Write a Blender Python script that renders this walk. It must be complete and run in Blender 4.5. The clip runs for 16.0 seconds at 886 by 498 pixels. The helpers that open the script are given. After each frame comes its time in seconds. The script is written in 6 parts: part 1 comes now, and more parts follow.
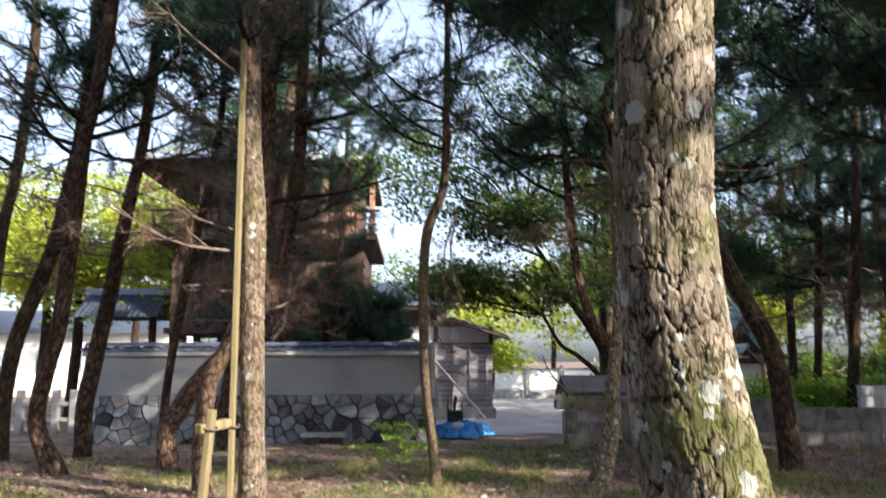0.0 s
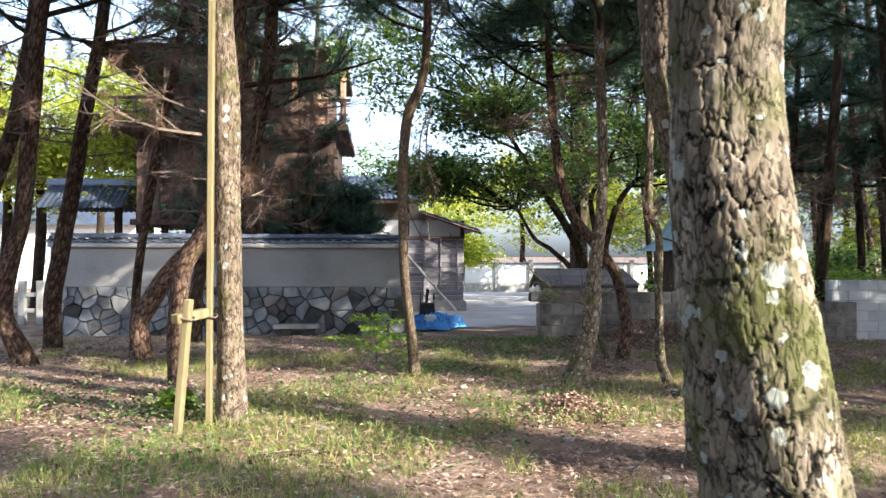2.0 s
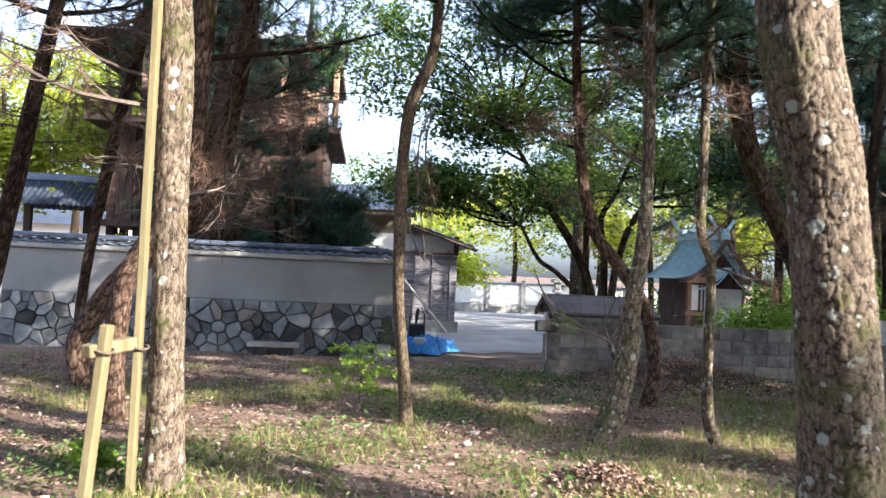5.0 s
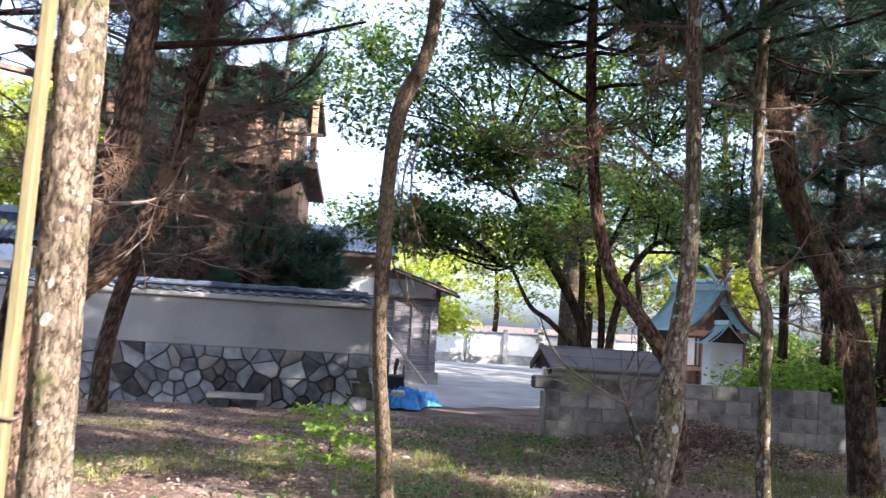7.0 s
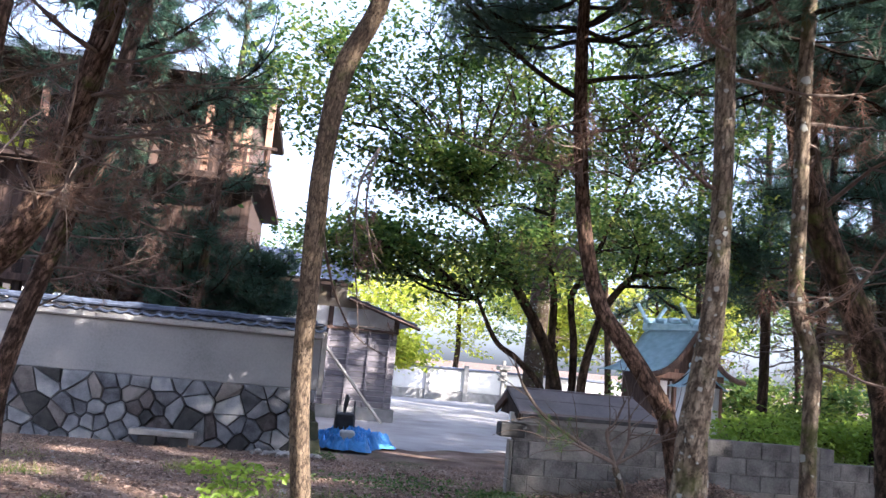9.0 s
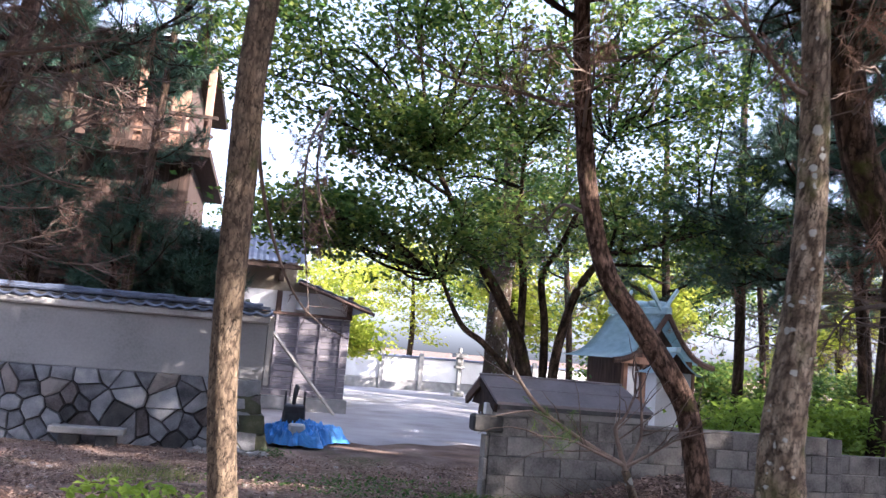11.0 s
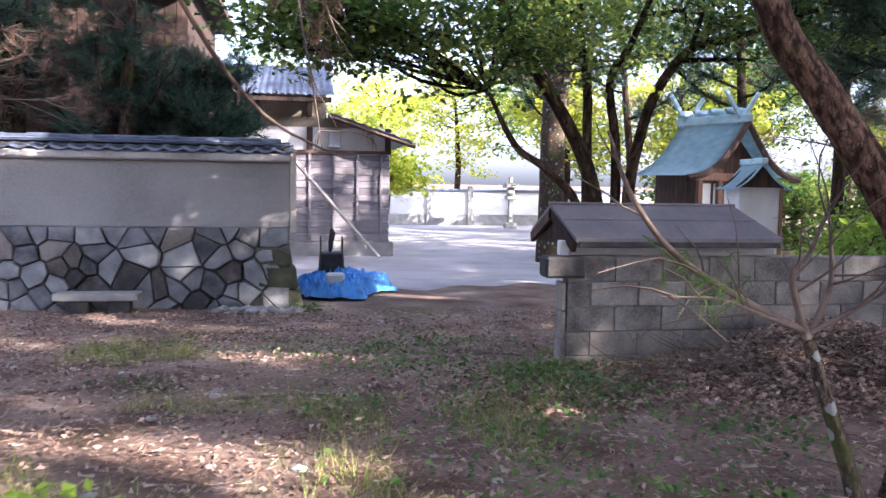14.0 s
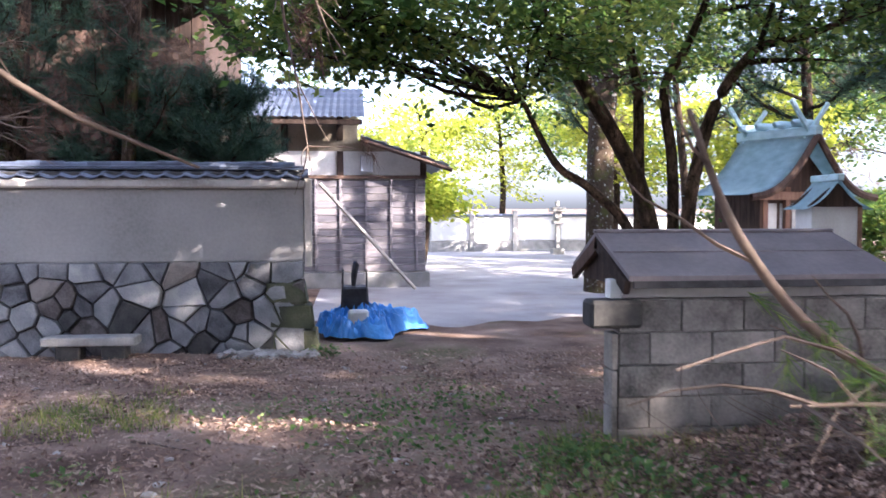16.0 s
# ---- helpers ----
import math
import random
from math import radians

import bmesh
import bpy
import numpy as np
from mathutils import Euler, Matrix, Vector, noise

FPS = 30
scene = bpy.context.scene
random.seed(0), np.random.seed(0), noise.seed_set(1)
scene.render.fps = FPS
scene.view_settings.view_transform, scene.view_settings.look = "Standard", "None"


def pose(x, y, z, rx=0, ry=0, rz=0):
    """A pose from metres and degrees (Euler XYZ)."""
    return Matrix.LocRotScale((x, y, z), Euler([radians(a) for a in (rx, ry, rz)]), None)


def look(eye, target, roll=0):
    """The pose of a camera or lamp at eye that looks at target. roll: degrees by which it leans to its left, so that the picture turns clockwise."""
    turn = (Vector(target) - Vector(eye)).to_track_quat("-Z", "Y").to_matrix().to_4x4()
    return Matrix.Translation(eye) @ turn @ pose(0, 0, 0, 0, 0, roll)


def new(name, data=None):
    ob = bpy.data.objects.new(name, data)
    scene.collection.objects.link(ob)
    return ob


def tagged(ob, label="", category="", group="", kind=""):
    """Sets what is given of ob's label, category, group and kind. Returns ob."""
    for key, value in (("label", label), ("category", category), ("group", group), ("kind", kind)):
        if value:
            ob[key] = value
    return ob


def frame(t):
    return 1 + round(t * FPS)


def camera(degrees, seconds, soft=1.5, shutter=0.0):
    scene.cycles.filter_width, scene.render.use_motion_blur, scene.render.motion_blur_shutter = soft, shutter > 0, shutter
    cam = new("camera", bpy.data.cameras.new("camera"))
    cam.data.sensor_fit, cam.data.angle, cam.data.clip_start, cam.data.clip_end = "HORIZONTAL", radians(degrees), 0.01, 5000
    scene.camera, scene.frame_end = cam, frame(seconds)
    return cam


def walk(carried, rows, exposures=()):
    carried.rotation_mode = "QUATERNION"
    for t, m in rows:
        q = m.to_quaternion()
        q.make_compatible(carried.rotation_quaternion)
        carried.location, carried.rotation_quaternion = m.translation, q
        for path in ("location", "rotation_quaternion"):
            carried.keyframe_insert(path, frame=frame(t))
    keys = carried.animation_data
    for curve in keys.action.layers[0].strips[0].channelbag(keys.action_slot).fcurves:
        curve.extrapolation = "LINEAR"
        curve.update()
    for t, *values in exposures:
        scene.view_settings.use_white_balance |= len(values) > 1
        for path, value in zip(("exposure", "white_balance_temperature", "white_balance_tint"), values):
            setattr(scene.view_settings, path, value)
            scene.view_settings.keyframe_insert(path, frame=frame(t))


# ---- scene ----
cam = camera(56.0, 16.0, 1.45, 0.5)
METRES, EYE, TILT, LEAN, TURN = 10.3, 1.5, 0.0, 0.0, -2.0
ROWS = [
    (0.0, 0.0, 0.0, 0.0, 0.03, 7.72, 0.2),
    (0.5, -0.0022, 0.0062, 0.0005, -1.86, 4.1, 0.63),
    (1.0, -0.0056, 0.0105, -0.0013, -2.01, 1.91, 0.2),
    (1.5, -0.0083, 0.0151, -0.0024, -2.12, 0.95, 0.4),
    (2.0, -0.0134, 0.0244, -0.0034, -2.21, 0.51, -0.15),
    (2.5, -0.0155, 0.0417, -0.0035, -1.5, 0.96, 0.04),
    (3.0, -0.0153, 0.0654, -0.0036, -1.74, 0.15, -0.29),
    (5.5, -0.0236, 0.2351, 0.0019, -2.77, 2.74, -3.21),
    (6.0, -0.0197, 0.2736, -0.0002, -2.01, 3.98, -3.57),
    (6.5, -0.0207, 0.3096, -0.0023, -2.76, 4.49, -3.79),
    (7.0, -0.0251, 0.3468, -0.0016, -4.68, 5.01, -3.69),
    (7.5, -0.0201, 0.3831, -0.0019, -5.61, 5.47, -3.98),
    (8.0, -0.0137, 0.4223, -0.0047, -7.52, 5.84, -4.52),
    (8.5, -0.0084, 0.4607, 0.0003, -8.68, 6.95, -4.67),
    (9.0, -0.0051, 0.4959, 0.0001, -7.38, 7.54, -5.34),
    (9.5, -0.0081, 0.5298, -0.0035, -10.02, 7.61, -5.64),
    (12.0, 0.013, 0.7072, -0.0081, -10.58, 5.73, -4.78),
    (12.5, 0.0178, 0.7471, -0.01, -9.58, 3.42, -4.75),
    (13.0, 0.0158, 0.7831, -0.009, -9.77, 0.62, -2.99),
    (13.5, 0.0197, 0.8112, -0.0121, -7.53, -2.65, -1.7),
    (14.0, 0.0328, 0.8448, -0.011, -7.45, -4.48, -0.92),
    (14.5, 0.0395, 0.88, -0.0124, -8.28, -4.4, -0.52),
    (15.0, 0.0497, 0.9129, -0.0128, -7.74, -3.32, -0.53),
    (15.5, 0.0673, 0.9456, -0.0102, -5.87, -3.94, -0.29),
    (16.0, 0.0718, 0.9801, -0.0108, -4.11, -2.77, 0.08),
]
walk(cam, [(t, pose(0, 0, EYE, TILT, LEAN, TURN) @ pose(METRES * x, METRES * y, METRES * z, 90 + pitch, roll, yaw)) for t, x, y, z, yaw, pitch, roll in ROWS], [(0.0, 1.68, 5500, 12), (1.5, 2.08, 5400, 9), (3.0, 2.0, 5300, 9), (6.0, 2.22, 5200, 13), (9.0, 2.42, 5150, 19), (12.0, 2.4, 5250, 24), (14.0, 2.72, 5250, 24), (16.0, 2.8, 5300, 23)])

# ---- light ----
SUN_TO = Vector((0.80, -0.60, 0.46)).normalized()
world = bpy.data.worlds.new("sky")
scene.world = world
world.use_nodes = True
wn = world.node_tree.nodes
sky = wn.new("ShaderNodeTexSky")
sky.sky_type = "NISHITA"
sky.sun_disc = False
sky.sun_elevation = math.asin(SUN_TO.z)
sky.sun_rotation = math.atan2(SUN_TO.x, SUN_TO.y)
sky.air_density, sky.dust_density, sky.ozone_density = 1.0, 3.0, 0.7
haze = wn.new("ShaderNodeHueSaturation")
haze.inputs["Saturation"].default_value, haze.inputs["Value"].default_value = 0.45, 1.15
world.node_tree.links.new(sky.outputs[0], haze.inputs["Color"])
world.node_tree.links.new(haze.outputs[0], wn["Background"].inputs[0])
wn["Background"].inputs[1].default_value = 0.108
sun_data = bpy.data.lights.new("sun", "SUN")
sun_data.energy, sun_data.angle, sun_data.color = 5.0, radians(0.53), (1.0, 0.83, 0.58)
sun = new("sun", sun_data)
sun.matrix_world = look(SUN_TO * 60, (0, 0, 0))

# ---- materials ----


def mat(name, stops, scale=4.0, rough=0.85, bump=0.3, fine=40.0, island=0.0, stretch=(1, 1, 1), metal=0.0, trans=0.0, spec=0.3, bdist=0.01, detail=6.0, piece=0.0):
    """Noise at two scales through a colour ramp, with bump; island or piece: how far each island or object varies."""
    m = bpy.data.materials.new(name)
    m.use_nodes = True
    nt = m.node_tree
    N, L = nt.nodes, nt.links.new
    b = N["Principled BSDF"]
    tc = N.new("ShaderNodeTexCoord")
    mp = N.new("ShaderNodeMapping")
    mp.inputs["Scale"].default_value = stretch
    L(tc.outputs["Object"], mp.inputs[0])
    n1 = N.new("ShaderNodeTexNoise")
    n1.inputs["Scale"].default_value, n1.inputs["Detail"].default_value = scale, detail
    L(mp.outputs[0], n1.inputs["Vector"])
    n2 = N.new("ShaderNodeTexNoise")
    n2.inputs["Scale"].default_value, n2.inputs["Detail"].default_value = fine, 4
    L(mp.outputs[0], n2.inputs["Vector"])
    mix = N.new("ShaderNodeMath")
    mix.operation = "MULTIPLY_ADD"
    L(n2.outputs[0], mix.inputs[0])
    mix.inputs[1].default_value = 0.45
    add = N.new("ShaderNodeMath")
    add.operation = "SUBTRACT"
    L(n1.outputs[0], add.inputs[0])
    add.inputs[1].default_value = 0.22
    L(add.outputs[0], mix.inputs[2])
    last = mix.outputs[0]
    if piece:
        oi = N.new("ShaderNodeObjectInfo")
        far = N.new("ShaderNodeMath")
        far.operation = "MULTIPLY"
        far.inputs[1].default_value = 60.0
        L(oi.outputs["Random"], far.inputs[0])
        L(far.outputs[0], mp.inputs["Location"])
    if island or piece:
        g = N.new("ShaderNodeNewGeometry") if island else N.new("ShaderNodeObjectInfo")
        rnd = g.outputs["Random Per Island"] if island else g.outputs["Random"]
        s = N.new("ShaderNodeMath")
        s.operation = "MULTIPLY_ADD"
        L(rnd, s.inputs[0])
        s.inputs[1].default_value = island or piece
        s2 = N.new("ShaderNodeMath")
        s2.operation = "SUBTRACT"
        L(last, s2.inputs[0])
        s2.inputs[1].default_value = (island or piece) / 2
        L(s2.outputs[0], s.inputs[2])
        last = s.outputs[0]
    r = N.new("ShaderNodeValToRGB")
    e = r.color_ramp.elements
    while len(e) < len(stops):
        e.new(0.5)
    for k, (at, c) in enumerate(stops):
        e[k].position, e[k].color = at, (*c, 1)
    L(last, r.inputs[0])
    L(r.outputs[0], b.inputs["Base Color"])
    b.inputs["Roughness"].default_value, b.inputs["Metallic"].default_value = rough, metal
    b.inputs["Specular IOR Level"].default_value = spec
    if bump:
        bp = N.new("ShaderNodeBump")
        bp.inputs["Strength"].default_value, bp.inputs["Distance"].default_value = bump, bdist
        L(last, bp.inputs["Height"])
        L(bp.outputs[0], b.inputs["Normal"])
    if trans:
        t = N.new("ShaderNodeBsdfTranslucent")
        L(r.outputs[0], t.inputs[0])
        ms = N.new("ShaderNodeMixShader")
        ms.inputs[0].default_value = trans
        L(b.outputs[0], ms.inputs[1])
        L(t.outputs[0], ms.inputs[2])
        L(ms.outputs[0], N["Material Output"].inputs[0])
    return m


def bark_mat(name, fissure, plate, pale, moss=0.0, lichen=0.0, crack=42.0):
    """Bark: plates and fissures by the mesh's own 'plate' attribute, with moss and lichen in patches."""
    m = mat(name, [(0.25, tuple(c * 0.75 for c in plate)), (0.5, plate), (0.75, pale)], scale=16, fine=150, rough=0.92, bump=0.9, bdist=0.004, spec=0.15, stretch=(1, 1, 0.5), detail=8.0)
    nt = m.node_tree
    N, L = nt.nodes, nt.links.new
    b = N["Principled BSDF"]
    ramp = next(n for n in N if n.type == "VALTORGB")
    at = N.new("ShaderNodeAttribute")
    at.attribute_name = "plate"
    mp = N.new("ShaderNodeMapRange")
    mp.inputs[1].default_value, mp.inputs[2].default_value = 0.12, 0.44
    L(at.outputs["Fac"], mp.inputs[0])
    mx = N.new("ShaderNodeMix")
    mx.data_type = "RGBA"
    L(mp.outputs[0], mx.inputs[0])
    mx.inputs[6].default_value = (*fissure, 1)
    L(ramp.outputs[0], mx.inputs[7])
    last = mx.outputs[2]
    tc = N.new("ShaderNodeTexCoord")
    # fine cracks round small scales, longer than wide and wandering
    low = N.new("ShaderNodeMapping")
    low.inputs["Scale"].default_value = (1, 1, 0.36)
    L(tc.outputs["Object"], low.inputs[0])
    stir = N.new("ShaderNodeTexNoise")
    stir.inputs["Scale"].default_value, stir.inputs["Detail"].default_value = crack * 1.1, 6
    L(low.outputs[0], stir.inputs["Vector"])
    warp = N.new("ShaderNodeVectorMath")
    warp.operation = "MULTIPLY_ADD"
    warp.inputs[1].default_value = (1.5 / crack,) * 3
    L(stir.outputs["Color"], warp.inputs[0])
    L(low.outputs[0], warp.inputs[2])
    edge, cell = N.new("ShaderNodeTexVoronoi"), N.new("ShaderNodeTexVoronoi")
    edge.feature = "DISTANCE_TO_EDGE"
    for v in (edge, cell):
        v.inputs["Scale"].default_value = crack
        L(warp.outputs[0], v.inputs["Vector"])
    wide = N.new("ShaderNodeTexNoise")
    wide.inputs["Scale"].default_value, wide.inputs["Detail"].default_value = crack * 0.35, 3
    L(tc.outputs["Object"], wide.inputs["Vector"])
    gape = N.new("ShaderNodeMath")
    gape.operation = "MULTIPLY_ADD"
    L(wide.outputs[0], gape.inputs[0])
    gape.inputs[1].default_value = 0.34
    L(edge.outputs["Distance"], gape.inputs[2])
    open_at = N.new("ShaderNodeMapRange")
    open_at.inputs[1].default_value, open_at.inputs[2].default_value, open_at.inputs[3].default_value = 0.16, 0.26, 0.26
    L(gape.outputs[0], open_at.inputs[0])
    grey = N.new("ShaderNodeSeparateColor")
    L(cell.outputs["Color"], grey.inputs[0])
    tone = N.new("ShaderNodeMapRange")
    tone.inputs[3].default_value, tone.inputs[4].default_value = 0.7, 1.22
    L(grey.outputs[0], tone.inputs[0])
    both = N.new("ShaderNodeMath")
    both.operation = "MULTIPLY"
    L(open_at.outputs[0], both.inputs[0])
    L(tone.outputs[0], both.inputs[1])
    tint = N.new("ShaderNodeVectorMath")
    tint.operation = "SCALE"
    L(last, tint.inputs[0])
    L(both.outputs[0], tint.inputs["Scale"])
    last = tint.outputs[0]
    first = next(n for n in N if n.type == "BUMP")
    relief = N.new("ShaderNodeBump")
    relief.inputs["Strength"].default_value, relief.inputs["Distance"].default_value = 0.9, 0.2 / crack
    L(both.outputs[0], relief.inputs["Height"])
    L(first.outputs[0], relief.inputs["Normal"])
    L(relief.outputs[0], b.inputs["Normal"])
    if moss:
        n = N.new("ShaderNodeTexNoise")
        n.inputs["Scale"].default_value, n.inputs["Detail"].default_value, n.inputs["Roughness"].default_value = 3.2, 9, 0.66
        L(tc.outputs["Object"], n.inputs["Vector"])
        q = N.new("ShaderNodeMapRange")
        q.inputs[1].default_value, q.inputs[2].default_value, q.inputs[4].default_value = 0.46 + (1 - moss) * 0.12, 0.60 + (1 - moss) * 0.12, 0.8
        L(n.outputs[0], q.inputs[0])
        x = N.new("ShaderNodeMix")
        x.data_type = "RGBA"
        L(q.outputs[0], x.inputs[0])
        L(last, x.inputs[6])
        x.inputs[7].default_value = (0.07, 0.078, 0.018, 1)
        last = x.outputs[2]
    for scale, share in ((13.0, 0.40), (27.0, 0.26)) if lichen else ():
        # round crusts of lichen with ragged rims, on some of the cells only
        wob = N.new("ShaderNodeTexNoise")
        wob.inputs["Scale"].default_value, wob.inputs["Detail"].default_value = scale * 3.5, 4
        L(tc.outputs["Object"], wob.inputs["Vector"])
        vo = N.new("ShaderNodeTexVoronoi")
        vo.inputs["Scale"].default_value = scale
        L(tc.outputs["Object"], vo.inputs["Vector"])
        sep = N.new("ShaderNodeSeparateColor")
        L(vo.outputs["Color"], sep.inputs[0])
        size = N.new("ShaderNodeMapRange")
        size.inputs[1].default_value, size.inputs[2].default_value = 1 - share * lichen, 1.0
        size.inputs[3].default_value, size.inputs[4].default_value = 0.0, 0.58
        L(sep.outputs[0], size.inputs[0])
        rim = N.new("ShaderNodeMath")
        rim.operation = "MULTIPLY_ADD"
        L(wob.outputs[0], rim.inputs[0])
        rim.inputs[1].default_value = 0.5
        L(vo.outputs["Distance"], rim.inputs[2])
        gap = N.new("ShaderNodeMath")
        gap.operation = "SUBTRACT"
        L(size.outputs[0], gap.inputs[0])
        L(rim.outputs[0], gap.inputs[1])
        q = N.new("ShaderNodeMapRange")
        q.inputs[1].default_value, q.inputs[2].default_value, q.inputs[4].default_value = -0.17, -0.12, 0.9
        L(gap.outputs[0], q.inputs[0])
        x = N.new("ShaderNodeMix")
        x.data_type = "RGBA"
        L(q.outputs[0], x.inputs[0])
        L(last, x.inputs[6])
        x.inputs[7].default_value = (0.31, 0.32, 0.29, 1)
        last = x.outputs[2]
    L(last, b.inputs["Base Color"])
    return m


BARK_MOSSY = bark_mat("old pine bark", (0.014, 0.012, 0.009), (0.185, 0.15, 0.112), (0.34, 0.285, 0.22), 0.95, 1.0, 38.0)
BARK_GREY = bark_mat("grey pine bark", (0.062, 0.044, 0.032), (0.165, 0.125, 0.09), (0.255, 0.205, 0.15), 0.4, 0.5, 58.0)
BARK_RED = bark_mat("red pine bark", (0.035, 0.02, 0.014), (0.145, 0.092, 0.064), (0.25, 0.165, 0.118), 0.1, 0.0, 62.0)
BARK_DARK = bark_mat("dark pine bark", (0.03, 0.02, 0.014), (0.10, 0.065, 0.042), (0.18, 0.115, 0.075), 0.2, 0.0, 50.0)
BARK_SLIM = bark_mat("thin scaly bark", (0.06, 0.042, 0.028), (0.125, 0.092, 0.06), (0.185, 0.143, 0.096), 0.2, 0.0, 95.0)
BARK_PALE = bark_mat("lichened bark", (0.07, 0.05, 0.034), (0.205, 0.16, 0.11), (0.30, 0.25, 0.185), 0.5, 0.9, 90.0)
TWIG = mat("dead twigs", [(0.3, (0.07, 0.05, 0.04)), (0.7, (0.18, 0.135, 0.105))], 6, island=0.3, bump=0.2)
NEEDLE = mat("pine needles", [(0.2, (0.016, 0.042, 0.028)), (0.5, (0.045, 0.095, 0.06)), (0.8, (0.105, 0.155, 0.085))], 2.2, island=0.35, bump=0, rough=0.55, trans=0.25)
NEEDLE_DEAD = mat("dead pine needles", [(0.25, (0.08, 0.048, 0.034)), (0.75, (0.21, 0.13, 0.09))], 4, island=0.4, bump=0, trans=0.2)
LEAF = mat("broad leaves", [(0.2, (0.035, 0.08, 0.02)), (0.5, (0.11, 0.19, 0.04)), (0.8, (0.30, 0.34, 0.07))], 1.2, island=0.5, bump=0, rough=0.42, trans=0.55)
# a brighter, yellower LEAF: sunlight put into the base colour
LEAF_SUN = mat("leaves painted sunlit", [(0.2, (0.20, 0.28, 0.025)), (0.5, (0.44, 0.49, 0.05)), (0.8, (0.64, 0.62, 0.10))], 0.8, island=0.4, bump=0, rough=0.5, trans=0.6)
LEAF_BRIGHT = mat("sapling leaves", [(0.2, (0.14, 0.24, 0.03)), (0.8, (0.34, 0.46, 0.06))], 5, island=0.3, bump=0, rough=0.45, trans=0.5)
GRASS = mat("grass blades", [(0.2, (0.085, 0.14, 0.025)), (0.55, (0.21, 0.25, 0.055)), (0.85, (0.44, 0.38, 0.15))], 1.5, island=0.5, bump=0, rough=0.6, trans=0.35)
WEED = mat("low green weeds", [(0.2, (0.045, 0.095, 0.022)), (0.55, (0.10, 0.17, 0.04)), (0.85, (0.22, 0.26, 0.08))], 1.5, island=0.5, bump=0, rough=0.5, trans=0.35)
DRY_LEAF = mat("dry leaves", [(0.2, (0.09, 0.055, 0.042)), (0.5, (0.26, 0.17, 0.127)), (0.85, (0.43, 0.31, 0.24))], 4, island=0.9, bump=0, trans=0.15)
LITTER = mat("needle litter", [(0.2, (0.09, 0.052, 0.038)), (0.5, (0.27, 0.17, 0.12)), (0.8, (0.46, 0.35, 0.27))], 2.0, island=0.6, bump=0)
PEBBLE = mat("pale pebbles", [(0.3, (0.22, 0.20, 0.18)), (0.7, (0.48, 0.45, 0.42))], 7, island=0.4, bump=0.3)
STONE = mat("granite", [(0.12, (0.055, 0.055, 0.06)), (0.42, (0.165, 0.165, 0.172)), (0.68, (0.27, 0.27, 0.275)), (0.9, (0.40, 0.385, 0.355))], 4, fine=60, piece=0.5, bump=0.9, bdist=0.02)
STONE_BROWN = mat("brownish fieldstone", [(0.2, (0.065, 0.054, 0.05)), (0.5, (0.155, 0.135, 0.125)), (0.85, (0.27, 0.24, 0.215))], 5, fine=45, piece=0.6, bump=0.9, bdist=0.02)
STONE_DARK = mat("wall core", [(0.3, (0.03, 0.03, 0.03)), (0.7, (0.07, 0.065, 0.06))], 6, bump=0.4)
STONE_MOSS = mat("mossy dark stone", [(0.25, (0.035, 0.037, 0.025)), (0.6, (0.075, 0.08, 0.045)), (0.85, (0.13, 0.125, 0.09))], 4, fine=50, piece=0.3, bump=0.6, bdist=0.012)
PLASTER = mat("grey plaster", [(0.2, (0.20, 0.195, 0.19)), (0.45, (0.285, 0.275, 0.265)), (0.8, (0.36, 0.345, 0.33))], 0.8, fine=25, bump=0.12, rough=0.95, spec=0.1)
CORNICE = mat("pale worn plaster", [(0.2, (0.27, 0.25, 0.23)), (0.5, (0.42, 0.40, 0.37)), (0.8, (0.52, 0.50, 0.47))], 2.0, fine=30, bump=0.2, rough=0.95, spec=0.1)
TAN_PLASTER = mat("tan plaster", [(0.3, (0.20, 0.17, 0.12)), (0.7, (0.32, 0.27, 0.20))], 1.4, fine=20, bump=0.08, rough=0.9, spec=0.1)
WHITE_PLASTER = mat("white plaster", [(0.3, (0.62, 0.60, 0.56)), (0.7, (0.80, 0.79, 0.76))], 1.4, fine=20, bump=0.08, rough=0.9, spec=0.1)
TILE = mat("kawara tile", [(0.25, (0.055, 0.065, 0.095)), (0.75, (0.14, 0.165, 0.225))], 8, fine=50, piece=0.5, bump=0.2, rough=0.42, spec=0.5)
BLOCK = mat("concrete block", [(0.25, (0.06, 0.057, 0.053)), (0.5, (0.165, 0.153, 0.14)), (0.75, (0.27, 0.25, 0.228))], 4.5, fine=45, piece=0.14, bump=0.7, bdist=0.006, rough=0.95, spec=0.1)
BLOCK_TAN = mat("stained tan block", [(0.22, (0.11, 0.099, 0.085)), (0.5, (0.235, 0.21, 0.182)), (0.8, (0.33, 0.297, 0.258))], 4.0, fine=45, piece=0.12, bump=0.6, bdist=0.006, rough=0.95, spec=0.1)
BLOCK_DARK = mat("mortar", [(0.3, (0.12, 0.11, 0.10)), (0.7, (0.26, 0.24, 0.215))], 9, bump=0.4)
BLOCK_PALE = mat("pale concrete block", [(0.25, (0.36, 0.37, 0.39)), (0.75, (0.52, 0.53, 0.55))], 3, fine=80, piece=0.3, bump=0.3, rough=0.95, spec=0.1)
TIN = mat("brown sheet roof", [(0.25, (0.10, 0.085, 0.09)), (0.75, (0.19, 0.165, 0.17))], 2.5, fine=30, bump=0.1, rough=0.5, spec=0.4)
COPPER = mat("green copper roof", [(0.25, (0.31, 0.45, 0.49)), (0.75, (0.52, 0.67, 0.71))], 2.5, fine=30, bump=0.15, rough=0.55, stretch=(1, 1, 3))
